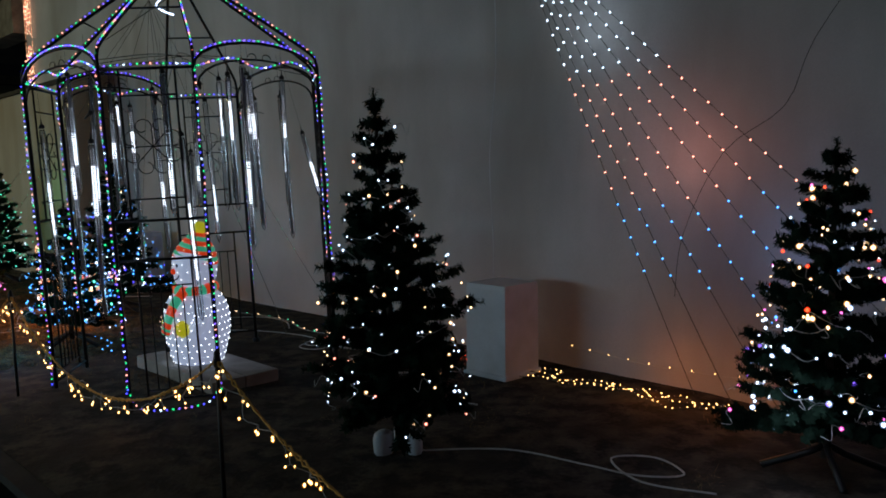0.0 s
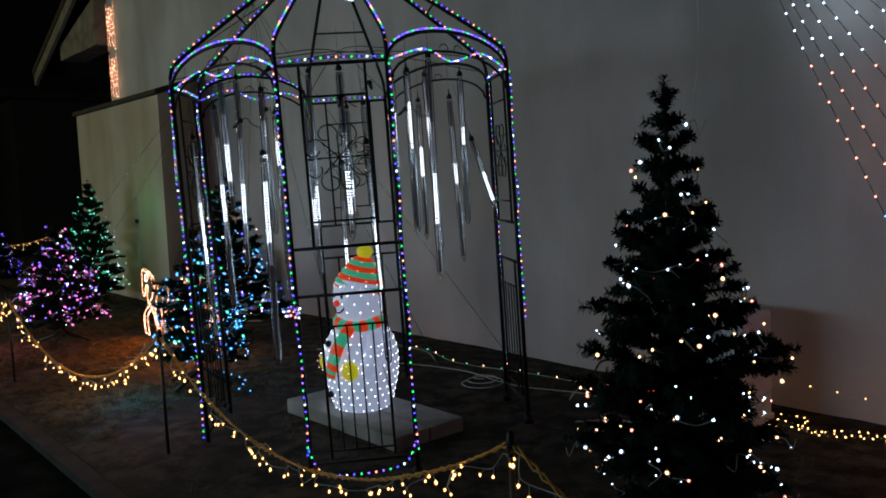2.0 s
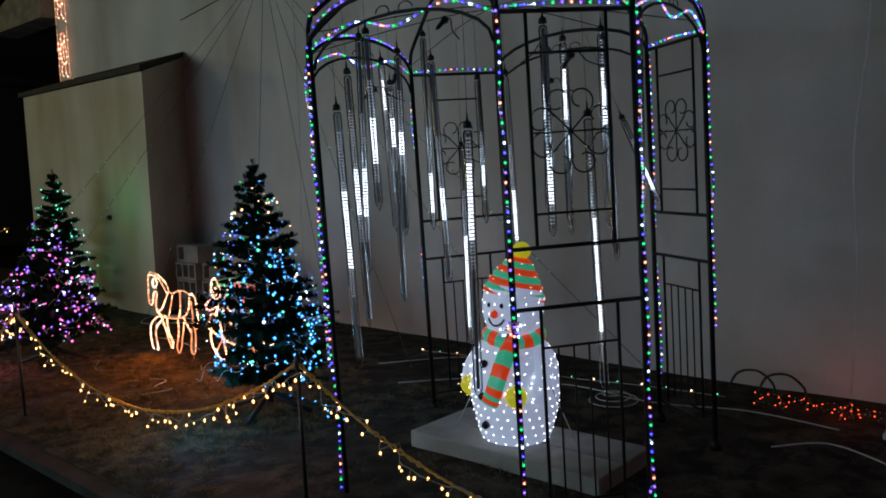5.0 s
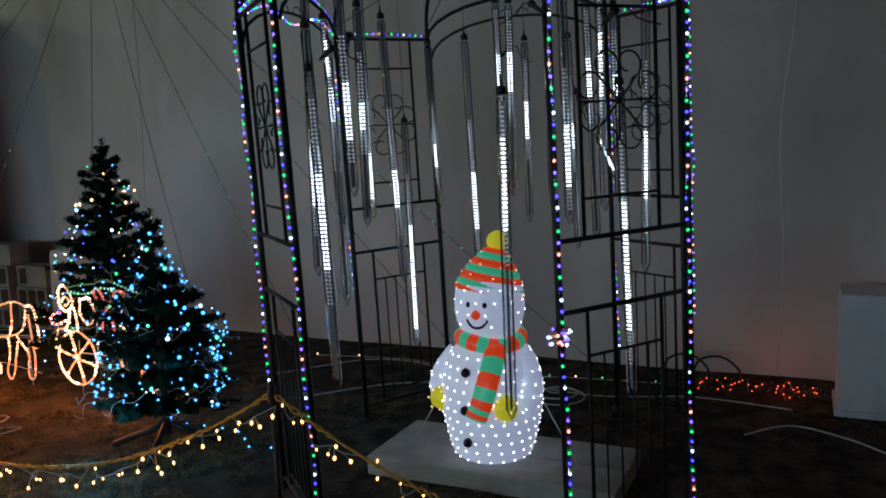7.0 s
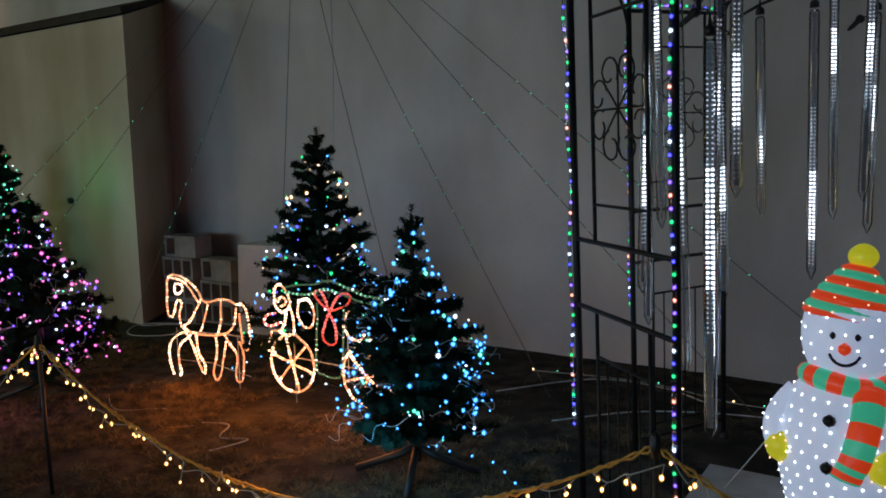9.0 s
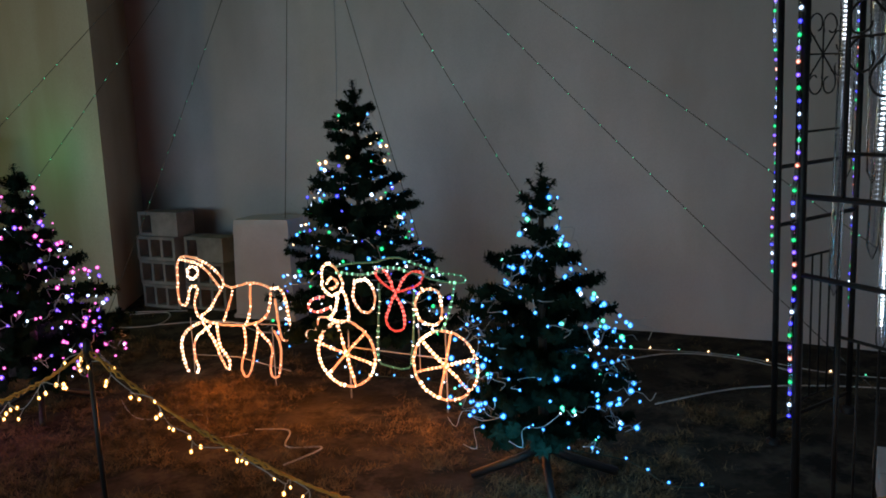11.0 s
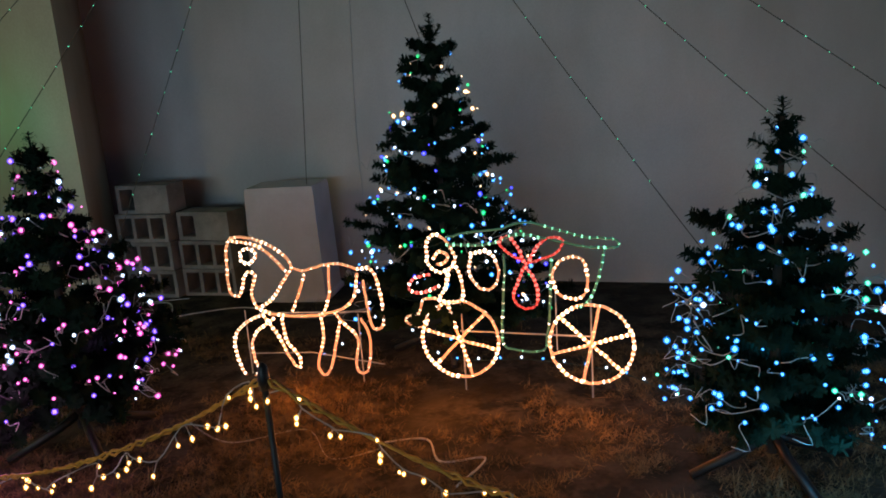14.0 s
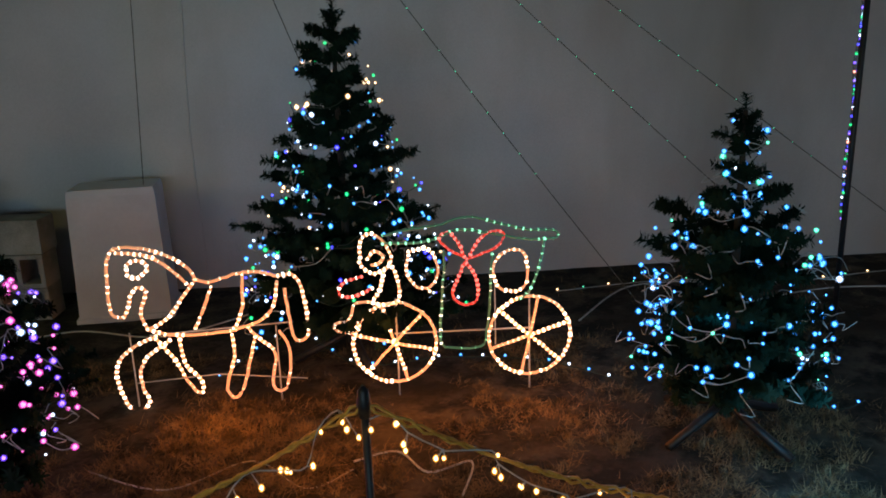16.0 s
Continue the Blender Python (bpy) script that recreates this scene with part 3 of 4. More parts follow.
def panel(k):
    """One wrought-iron side of the gazebo, in its own plane."""
    a_, c_ = CORNERS[2 * k], CORNERS[2 * k + 1]
    HALF = (c_ - a_).length / 2

    def q(u, z):
        return a_.lerp(c_, 0.5 + u / (2 * HALF)) + Vector((0, 0, z))
    for z in (EAVE, 1.165, 0.935):
        bar("rail", [q(-HALF, z), q(HALF, z)], 0.009, gazebo)
    for u in (-0.155, 0.155):
        bar("stile", [q(u, 1.165), q(u, EAVE)], 0.007, gazebo)
        bar("stile", [q(u, 0.12), q(u, 0.935)], 0.007, gazebo)
    for z in (1.88, 1.29, 0.78, 0.16):
        bar("crossbar", [q(-0.155, z), q(0.155, z)], 0.0055, gazebo)
    bar("rail", [q(-HALF, 0.10), q(HALF, 0.10)], 0.008, gazebo)
    for i in range(4):
        u = -0.155 + 0.31 * (i + 1) / 5
        bar("baluster", [q(u, 0.16), q(u, 0.78)], 0.004, gazebo)
    b = Build(IRON)
    b.tube([q(-0.155, 1.59), q(0.155, 1.59)], 0.0035, IRON, 5)
    flower = b.link("scroll_ornament", gazebo, "wrought-iron flower scroll")
    for j in range(8):
        a = math.pi / 4 * j
        bar("spoke", [q(0, 1.59), q(0.10 * math.cos(a), 1.59 + 0.10 * math.sin(a))], 0.0035, flower, 5)
        petal = []
        for i in range(15):
            w = -2.5 + 5.6 * i / 14
            rad = 0.046 * (1.0 if i < 10 else 1 - 0.11 * (i - 9))
            cx, cz = 0.118 * math.cos(a + 0.39), 0.118 * math.sin(a + 0.39)
            petal.append(q(cx + rad * math.cos(w + a + 0.39), 1.59 + cz + rad * math.sin(w + a + 0.39)))
        bar("petal", petal, 0.0035, flower, 5)


for k in range(4):
    panel(k)
for c in CORNERS:
    b = Build(IRON)
    b.tube([c + Vector((0, 0, -0.04)), c + Vector((0, 0, 1.0)), c + Vector((0, 0, EAVE + 0.02))], 0.0125, IRON, 8)
    b.lathe([(0.03, -0.03), (0.03, 0.03), (0.014, 0.04)], IRON, 10, lambda z, c=c: (c.x, c.y))
    b.link("post", gazebo)
APEX = Vector((0, 0, 2.86))
CREST = [c * 1.0 + Vector((0, 0, EAVE)) for c in CORNERS]


def rib(c):
    """Roof rib: a tight shoulder at the eave, then a straight run to the top."""
    c = Vector((c.x, c.y, 0))
    return smooth_path([c + Vector((0, 0, EAVE)), c * 0.995 + Vector((0, 0, EAVE + 0.09)), c * 0.93 + Vector((0, 0, EAVE + 0.17)), c * 0.6 + Vector((0, 0, EAVE + 0.41)), c * 0.3 + Vector((0, 0, EAVE + 0.62)), c * 0.05 + Vector((0, 0, EAVE + 0.82))], 4)


for c in CORNERS:
    bar("roof_rib", rib(c), 0.0105, gazebo, 7)
b = Build(IRON)
b.lathe([(0.07, 2.80), (0.075, 2.83), (0.03, 2.88), (0.035, 2.93), (0.0, 2.99)], IRON, 12)
b.link("finial", gazebo)
for k in range(4):
    a, c = CREST[2 * k + 1], CREST[(2 * k + 2) % 8]
    bar("arch", arc(a, c, 0.17, 12), 0.0095, gazebo, 6)
    bar("arch", arc(a.lerp(c, 0.02) - Vector((0, 0, 0.10)), c.lerp(a, 0.02) - Vector((0, 0, 0.10)), 0.17, 12), 0.007, gazebo, 6)
    mid = a.lerp(c, 0.5) + Vector((0, 0, 0.11))
    for sg in (-1, 1):
        way = (c - a).normalized() * sg
        b = Build(IRON)
        b.tube([mid + way * (0.04 * math.cos(w) * (1 - w / 9) + 0.05) + Vector((0, 0, 0.03 * math.sin(w) * (1 - w / 9) - 0.03)) for w in [0.5 * i for i in range(12)]], 0.003, IRON, 4)
        b.link("arch_scroll", gazebo)
    # shallow roof band between the panels
    bar("roof_band", [CREST[2 * k] * 0.6 + Vector((0, 0, EAVE * 0.4 + 0.41)), CREST[2 * k + 1] * 0.6 + Vector((0, 0, EAVE * 0.4 + 0.41))], 0.006, gazebo)
# rope lights on the iron
for i, c in enumerate(CORNERS):
    low = (0.16, 0.14, 0.62, 0.22, 0.5, 0.75, 0.5, 0.05)[i]
    out = Vector((c.x, c.y, 0)).normalized() * 0.018
    pts = [c + out + Vector((rng.uniform(-0.008, 0.008), rng.uniform(-0.008, 0.008), z)) for z in [low + (EAVE - low) * j / 12 for j in range(13)]]
    rope_light(smooth_path(pts, 2), gazebo, BEADS, first=i)
for i in (0, 1, 2, 3, 6, 7):
    pts = [p + Vector((0, 0, 0.02)) for p in rib(CORNERS[i])]
    rope_light(pts, gazebo, [G_VIOLET, G_BLUE, G_GREEN, G_SALMON], first=i)
for k in range(4):
    a, c = CREST[2 * k + 1], CREST[(2 * k + 2) % 8]
    if k != 1:
        rope_light([p + Vector((0, 0, 0.015)) for p in arc(a, c, 0.17, 16)], gazebo, [G_VIOLET, G_BLUE, G_VIOLET, G_GREEN], first=k)
        rope_light(smooth_path([a, a.lerp(c, 0.25) + Vector((0.02, 0.02, 0.07)), a.lerp(c, 0.5) + Vector((0, 0, 0.02)), a.lerp(c, 0.75) + Vector((0.01, 0, 0.075)), c], 5), gazebo, BEADS)
    up = Vector((0, 0, 0.018))
    rope_light([CREST[2 * k] + up, CREST[2 * k].lerp(CREST[2 * k + 1], 0.5) + up * 1.6, CREST[2 * k + 1] + up], gazebo, BEADS, first=3)
b0, b1 = CORNERS[0] + Vector((0, -0.02, 0.13)), CORNERS[1] + Vector((0, -0.02, 0.13))
rope_light(smooth_path([b0 + Vector((0, 0, 0.05)), b0.lerp(b1, 0.12) + Vector((0, 0, -0.07)), b0.lerp(b1, 0.5) + Vector((0, 0, -0.09)), b0.lerp(b1, 0.88) + Vector((0, 0, -0.06)), b1 + Vector((0, 0, 0.05))], 5), gazebo, BEADS)


rope_light(smooth_path([(0.0, -0.06, 2.78), (0.04, -0.2, 2.62), (0.02, -0.36, 2.50), (0.1, -0.5, 2.43), (0.2, -0.6, 2.38)], 6), gazebo, [G_WHITE], gap=0.014, label="bright white rope light under the roof")
# hanging light tubes


def meteor(x, y, top, length, lit0, lit1):
    t = thing("meteor_tube", GZ @ pose(x, y, top, rng.uniform(-1.5, 1.5), rng.uniform(-1.5, 1.5), rng.uniform(0, 180)), "clear acrylic hanging tube with a strip of white diodes", "light tube", "hanging light tubes in the gazebo")
    b = Build(ACRYLIC)
    b.lathe([(0.002, -length - 0.04), (0.0185, -length), (0.0185, -0.03), (0.013, -0.02)], ACRYLIC, 12)
    b.link("tube", t).visible_shadow = False
    b = Build(PLASTIC)
    b.lathe([(0.0172, -0.012), (0.0165, 0.008), (0.005, 0.018), (0.002, 0.05)], PLASTIC, 10)
    b.tube([(0, 0, 0.04), (0, 0, EAVE + 0.22 - top)], 0.0011, PLASTIC, 4)
    b.link("cap", t)
    b = Build(RIBBON)
    b.box((-0.009, -0.001, -length), (0.009, 0.001, -0.03), RIBBON)
    n = int(length / 0.015)
    for i in range(n):
        z = -0.05 - (length - 0.06) * i / n
        f = i / n
        mat = G_STRIP if lit0 < f < lit1 else G_STRIPDIM if lit0 - 0.25 < f < lit1 + 0.12 else CABLE
        rr = 0.0052 if mat is G_STRIP else 0.0036 if mat is G_STRIPDIM else 0.003
        for x_ in (-0.0065, 0.0065):
            b.ball((x_, 0, z), rr, mat, 0.8)
    b.link("led_strip", t, smooth=False)
    return t


r2 = random.Random(5)
for row in ((-0.766, -0.405, 1.77, 1.10, 0.3, 0.62), (-0.144, 0.565, 1.60, 1.10, 0.45, 0.95), (-0.317, 0.59, 2.22, 1.05, 0.72, 0.95), (0.23, -0.74, 1.66, 1.10, 0.35, 0.8), (-0.26, -0.85, 1.64, 1.02, 0.1, 0.4)):
    meteor(*row)
# one tube hangs askew
askew = meteor(0.5, 0.0, 1.72, 0.5, 0.45, 0.9)
askew.matrix_world = Matrix.Translation(P(4.82, 1.07, 1.72)) @ (P(5.44, 1.03, 3.0) - P(4.49, 1.09, 1.0)).to_track_quat("Z", "Y").to_matrix().to_4x4()
spots = [(-0.62, -0.30), (-0.48, 0.0), (-0.66, 0.12), (-0.56, 0.28), (-0.3, 0.3), (-0.52, 0.42), (-0.05, 0.42), (0.1, -0.6), (0.28, 0.22), (0.42, -0.32), (0.34, 0.5), (0.5, -0.08), (0.62, 0.3), (0.55, -0.45), (0.7, 0.02), (0.08, 0.28), (-0.72, -0.15), (0.42, 0.36), (0.3, -0.1)]
for i, (x, y) in enumerate(spots):
    top = r2.choice((1.95, 2.05, 2.1, 2.15))
    a = r2.uniform(0.05, 0.62)
    meteor(x, y, top, r2.choice((0.75, 0.85, 1.0, 1.15)), a, a + r2.uniform(0.12, 0.32))
for i in range(4):
    a = CREST[i] * 0.98 + Vector((0, 0, 0.1))
    c = CREST[(i + 4) % 8] * 0.98 + Vector((0, 0, 0.1))
    bar("hanging_wire", smooth_path([a, a.lerp(c, 0.5) + Vector((0, 0, 0.14)), c], 6), 0.0025, gazebo, 4)

# tied bundle of rope light on the front post
knot = CORNERS[0] + Vector((-0.02, -0.02, 0.86))
rope_light([knot + Vector((0.03 * math.cos(1.1 * i) * (1 + 0.05 * i), 0.02 * math.sin(1.1 * i), 0.004 * i - 0.02)) for i in range(14)], gazebo, [G_WHITE, G_SALMON, G_VIOLET], gap=0.03, label="knotted bundle of rope light")
# black plug connectors on the wires
for x, y, z, turn in ((0.32, 0.353, 1.89, 20), (0.135, -0.85, 1.86, -50), (-0.5, 0.1, 1.93, 80), (-0.62, -0.05, 1.86, 10), (0.2, -0.2, 2.0, 130), (-0.3, -0.5, 2.08, 60)):
    b = Build(PLASTIC)
    b.lathe([(0.004, -0.045), (0.009, -0.03), (0.011, 0.012), (0.017, 0.018), (0.017, 0.03), (0.006, 0.036)], PLASTIC, 9)
    b.tube(smooth_path([(0, 0, 0.03), (0.02, 0, 0.06), (0.07, 0.01, 0.055), (0.14, 0.02, 0.09)], 3), 0.003, PLASTIC, 5)
    ob = b.link("plug_connector", gazebo, "black cable connector")
    ob.matrix_basis = pose(x, y, z, 15, 50, turn)

# concrete slab under the snowman
for i, (d0, d1) in enumerate(((1.875, 2.115), (1.62, 1.87))):
    slab = thing("concrete_slab", at(4.96, (d0 + d1) / 2, 0.0), "pale precast concrete slab lying under the snowman", "slab", "slabs under the snowman")
    b = Build(CONCRETE)
    w = (d1 - d0) / 2
    b.box((-0.56, -w, -0.01), (0.56, w, 0.10), CONCRETE)
    b.link("body", slab, smooth=False, bevel=0.008)


# ---- snowman ----
snowman = thing("snowman", at(4.995, 1.89, 0.101, 0), "lit white acrylic snowman with striped hat and scarf", "snowman")


snowman.scale = (1.03, 1.03, 1.125)


def dots(b, profile, n_rows, gap, mat, size=0.0052, skip=None, tilt=None):
    for i in range(n_rows):
        f = (i + 0.5) / n_rows
        z = profile[0][1] + f * (profile[-1][1] - profile[0][1])
        for (r0, z0), (r1, z1) in zip(profile, profile[1:]):
            if z0 <= z <= z1:
                r = r0 + (r1 - r0) * (z - z0) / max(1e-6, z1 - z0)
                n = max(4, int(6.283 * r / gap))
                for j in range(n):
                    a = 6.283 * (j + 0.5 * (i % 2)) / n
                    p = Vector((r * math.cos(a), r * math.sin(a), z))
                    b.ball(tilt @ p if tilt else p, size, mat)
                break


def curve_profile(pts):
    return [(max(0.0, p.x), p.y) for p in smooth_path([(r, z, 0) for r, z in pts], 5)]


body_p = curve_profile([(0.12, 0.0), (0.165, 0.02), (0.19, 0.09), (0.215, 0.2), (0.215, 0.3), (0.19, 0.39), (0.13, 0.46), (0.09, 0.48)])
head_p = curve_profile([(0.09, 0.47), (0.124, 0.505), (0.144, 0.56), (0.148, 0.62), (0.135, 0.68), (0.097, 0.72), (0.02, 0.74)])
b = Build(SNOW)
b.lathe(body_p, SNOW, 40)
dots(b, body_p, 12, 0.05, G_DOT)
for sg in (-1, 1):
    arm = [Vector((sg * (0.145 + 0.06 * math.sin(2.6 * t)), -0.02 - 0.09 * t, 0.40 - 0.17 * t)) for t in (0, 0.25, 0.5, 0.75, 1)]
    b.tube(smooth_path(arm, 3), 0.05, SNOW, 14, taper=0.046)
    for p in arm[1:]:
        for w in (-0.9, 0.0, 0.9, 1.9):
            b.ball(p + Vector((sg * 0.05 * math.cos(w), -0.05 * math.sin(w), 0.012)), 0.0046, G_DOT)
b.link("body", snowman)
b = Build(SNOW)
b.lathe(head_p, SNOW, 36)
dots(b, head_p[6:], 5, 0.075, G_DOT, 0.0046)
b.link("head", snowman)
HATM = pose(0.0, 0.012, 0.662, -8, 9, 0) @ Matrix.Diagonal((1.07, 1.07, 0.95, 1))
hat_p = [(0.136, -0.022), (0.134, 0.0), (0.124, 0.028), (0.110, 0.06), (0.093, 0.09), (0.074, 0.118), (0.055, 0.145), (0.036, 0.165)]
hat = Build(SNOW_RED)
for i, ((r0, z0), (r1, z1)) in enumerate(zip(hat_p, hat_p[1:])):
    mat = SNOW_RED if i % 2 == 0 else SNOW_GREEN
    k = len(hat.v)
    mid = ((r0 + r1) / 2 + 0.007, (z0 + z1) / 2)
    hat.lathe([(r0, z0), mid, (r1, z1)], mat, 32)
    for q in range(k, len(hat.v)):
        hat.v[q] = HATM @ hat.v[q]
dots(hat, [(r + 0.006, z) for r, z in hat_p], 4, 0.085, G_HATDOT, 0.0035, tilt=HATM)
hat.link("hat", snowman, "knitted red and green striped hat")
b = Build(SNOW_YELLOW)
b.ball(HATM @ Vector((0, 0, 0.195)), 0.056, SNOW_YELLOW, 0.9, True)
b.link("pompom", snowman, "yellow pompom").modifiers.new("soft", "SUBSURF").levels = 1
for sg in (-1, 1):
    b = Build(SNOW_YELLOW)
    b.ball((sg * 0.185 - (0.06 if sg > 0 else 0.0), -0.165 if sg > 0 else -0.11, 0.245), 0.055, SNOW_YELLOW, 1.1, True)
    for k in range(6):
        b.ball((sg * 0.185 - (0.06 if sg > 0 else 0.0) + 0.04 * math.cos(k), -0.165 - 0.045 if sg > 0 else -0.16, 0.245 + 0.04 * math.sin(k)), 0.004, G_HATDOT)
    b.link("mitten", snowman, "yellow mitten")
b = Build(SNOW_RED)
ring = [Vector((0.122 * math.cos(6.283 * j / 60), 0.122 * math.sin(6.283 * j / 60), 0.465 + 0.012 * math.sin(12.566 * j / 60))) for j in range(60)]
b.tube(ring, 0.036, SNOW_RED, 10, close=True)
b.slot(SNOW_GREEN)
b.k = [(q // 30) % 2 for q in range(len(b.f))]
b.link("scarf", snowman, "red and green striped scarf")
b = Build(SNOW_RED, SNOW_GREEN)
tail = smooth_path([(0.075, -0.125, 0.46), (0.078, -0.19, 0.40), (0.066, -0.225, 0.33), (0.05, -0.238, 0.27), (0.036, -0.240, 0.24), (0.026, -0.240, 0.215)], 3)
b.tube(tail, 0.03, SNOW_RED, 12)
for q, v_ in enumerate(b.v):
    c_ = tail[q // 12]
    b.v[q] = Vector((c_.x + (v_.x - c_.x) * 1.6, c_.y + (v_.y - c_.y) * 0.7, v_.z))
b.k = [(q // 24) % 2 for q in range(len(b.f))]
b.link("scarf_end", snowman, "hanging striped scarf end")
for z, y in ((0.375, -0.203), (0.235, -0.222), (0.105, -0.203)):
    b = Build(PLASTIC)
    b.ball((-0.03, y, z), 0.021, PLASTIC, 1, True)
    b.link("button", snowman, "black button")
for x in (-0.036, 0.036):
    b = Build(PLASTIC)
    b.ball((x, -0.142, 0.622), 0.0105, PLASTIC, 1.2, True)
    b.link("eye", snowman, "black eye")
b = Build(SNOW_RED)
b.ball((0, -0.152, 0.585), 0.021, SNOW_RED, 1, True)
b.link("nose", snowman, "red round nose")
b = Build(PLASTIC)
b.tube([(0.048 * math.sin(a), -0.145 + 0.014 * (1 - math.cos(a)), 0.572 - 0.048 * math.cos(a) + 0.01) for a in [-1.2 + 0.2 * i for i in range(13)]], 0.005, PLASTIC, 5)
b.link("mouth", snowman, "black smiling mouth")
for sg in (-1, 1):
    b = Build(CABLE)
    b.tube([(sg * 0.17, 0, 0.33), (sg * 0.47, -0.06 * sg, -0.10)], 0.003, CABLE, 4)
    b.link("guy_line", snowman, "thin pale guy line")


# ---- rope light figures ----
def stroke(b, pts, rope, beads, close=False, gap=0.023, r=0.0062, bead=0.0078, y=0.0):
    path = smooth_path([(x, y, z) for x, z in pts], 5, close)
    if close:
        path.append(path[0])
    wave = random.Random(len(path) + int(1000 * abs(pts[0][0])))
    path = [p + Vector((wave.uniform(-1, 1), wave.uniform(-1, 1), wave.uniform(-1, 1))) * 0.0022 for p in path]
    b.tube(path, r, rope, 6)
    dim = 1.0
    for i, p in enumerate(along(path, gap)):
        if i % 7 == 0:
            dim = wave.choice((0.85, 0.95, 1.05, 1.15, 1.25))
        if wave.random() < 0.06:
            continue
        b.ball(p, bead * dim * wave.uniform(0.85, 1.12), beads[i % len(beads)], 1)


AMBER = [G_ROPEAMBER, G_ROPEWHITE, G_ROPEAMBER]
horse = thing("light_horse", at(7.5, 1.72, 0.012), "standing horse outlined in amber rope light", "light figure")
outline = {
    "head": [(-1.3, .35), (-1.32, .42), (-1.29, .5), (-1.32, .52), (-1.35, .49), (-1.38, .41), (-1.43, .42), (-1.43, .53), (-1.42, .63), (-1.38, .68), (-1.26, .67), (-1.16, .62), (-1.1, .55), (-1.15, .48), (-1.22, .39), (-1.3, .35)],
    "eye": [(-1.35, .61), (-1.31, .63), (-1.27, .6), (-1.31, .56), (-1.35, .57), (-1.35, .61)],
    "back": [(-1.09, .54), (-1.04, .53), (-.93, .56), (-.85, .56), (-.79, .54)],
    "belly": [(-1.3, .35), (-1.21, .32), (-1.06, .32), (-.92, .34), (-.82, .4), (-.79, .52)],
    "tail": [(-.78, .54), (-.72, .54), (-.69, .46), (-.68, .3), (-.73, .27), (-.75, .36), (-.76, .49)],
}
for name, pts in outline.items():
    b = Build(G_ROPESEG)
    stroke(b, pts, G_ROPESEG, [G_ROPEWHITE] if name == "eye" else AMBER)
    b.link(name, horse)
b = Build(G_ROPESEG)
stroke(b, [(-1.38, .66), (-1.27, .645), (-1.18, .58), (-1.13, .52)], G_ROPESEG, AMBER)
b.link("mane", horse)
for pts in ([(-1.04, .51), (-1.08, .42), (-1.12, .34)], [(-.92, .55), (-.93, .42), (-.97, .33)]):
    b = Build(G_ROPESEG)
    stroke(b, pts, G_ROPESEG, AMBER)
    b.link("harness", horse)
legs_ = ([(-1.22, .3), (-1.33, .22), (-1.35, .12), (-1.33, .04), (-1.39, .0), (-1.43, .08), (-1.44, .19), (-1.38, .27), (-1.27, .32)],
         [(-1.28, .3), (-1.22, .21), (-1.17, .10), (-1.13, .06), (-1.12, .11), (-1.18, .19), (-1.19, .3)],
         [(-.98, .31), (-.98, .21), (-1.02, .09), (-.99, .04), (-.95, .09), (-.91, .23), (-.89, .3)],
         [(-.92, .33), (-.87, .27), (-.82, .21), (-.84, .07), (-.79, .06), (-.76, .21), (-.8, .31)])
for i, pts in enumerate(legs_):
    b = Build(G_ROPESEG)
    stroke(b, pts, G_ROPESEG, [G_ROPEAMBER, G_ROPEWHITE] if i == 0 else [G_ROPEAMBER, G_SALMON if i == 3 else G_ROPEAMBER], y=0.02 * (i % 2))
    b.link("leg", horse)
for x in (-1.38, -0.81):
    b = Build(CABLE)
    b.tube([(x, 0.02, -0.02), (x, 0.02, 0.33)], 0.0035, CABLE, 5)
    b.link("stake", horse, "thin metal stake")
b = Build(CABLE)
b.tube([(-1.3, 0.012, 0.32), (-0.74, 0.012, 0.345)], 0.0035, CABLE, 5)
b.tube([(-1.38, 0.012, 0.12), (-1.05, 0.012, 0.14), (-0.7, 0.012, 0.10)], 0.003, CABLE, 5)
b.link("brace", horse, "thin metal brace")

carriage = thing("light_carriage", at(7.5, 1.72, 0.012), "carriage with driver outlined in amber, red and green rope light", "light figure")
for cx in (-0.34, 0.21):
    b = Build(G_ROPESEG)
    R = 0.168
    stroke(b, [(cx + R * math.cos(6.283 * i / 14), 0.235 + R * math.sin(6.283 * i / 14)) for i in range(14)], G_ROPESEG, AMBER, True)
    wheel = b.link("wheel", carriage)
    for i in range(3):
        a = math.pi * i / 3 + 0.1 + cx
        b = Build(G_ROPESEG)
        stroke(b, [(cx + R * math.cos(a), 0.235 + R * math.sin(a)), (cx, 0.235), (cx - R * math.cos(a), 0.235 - R * math.sin(a))], G_ROPESEG, [G_ROPEAMBER], gap=0.022)
        b.link("spoke", wheel)
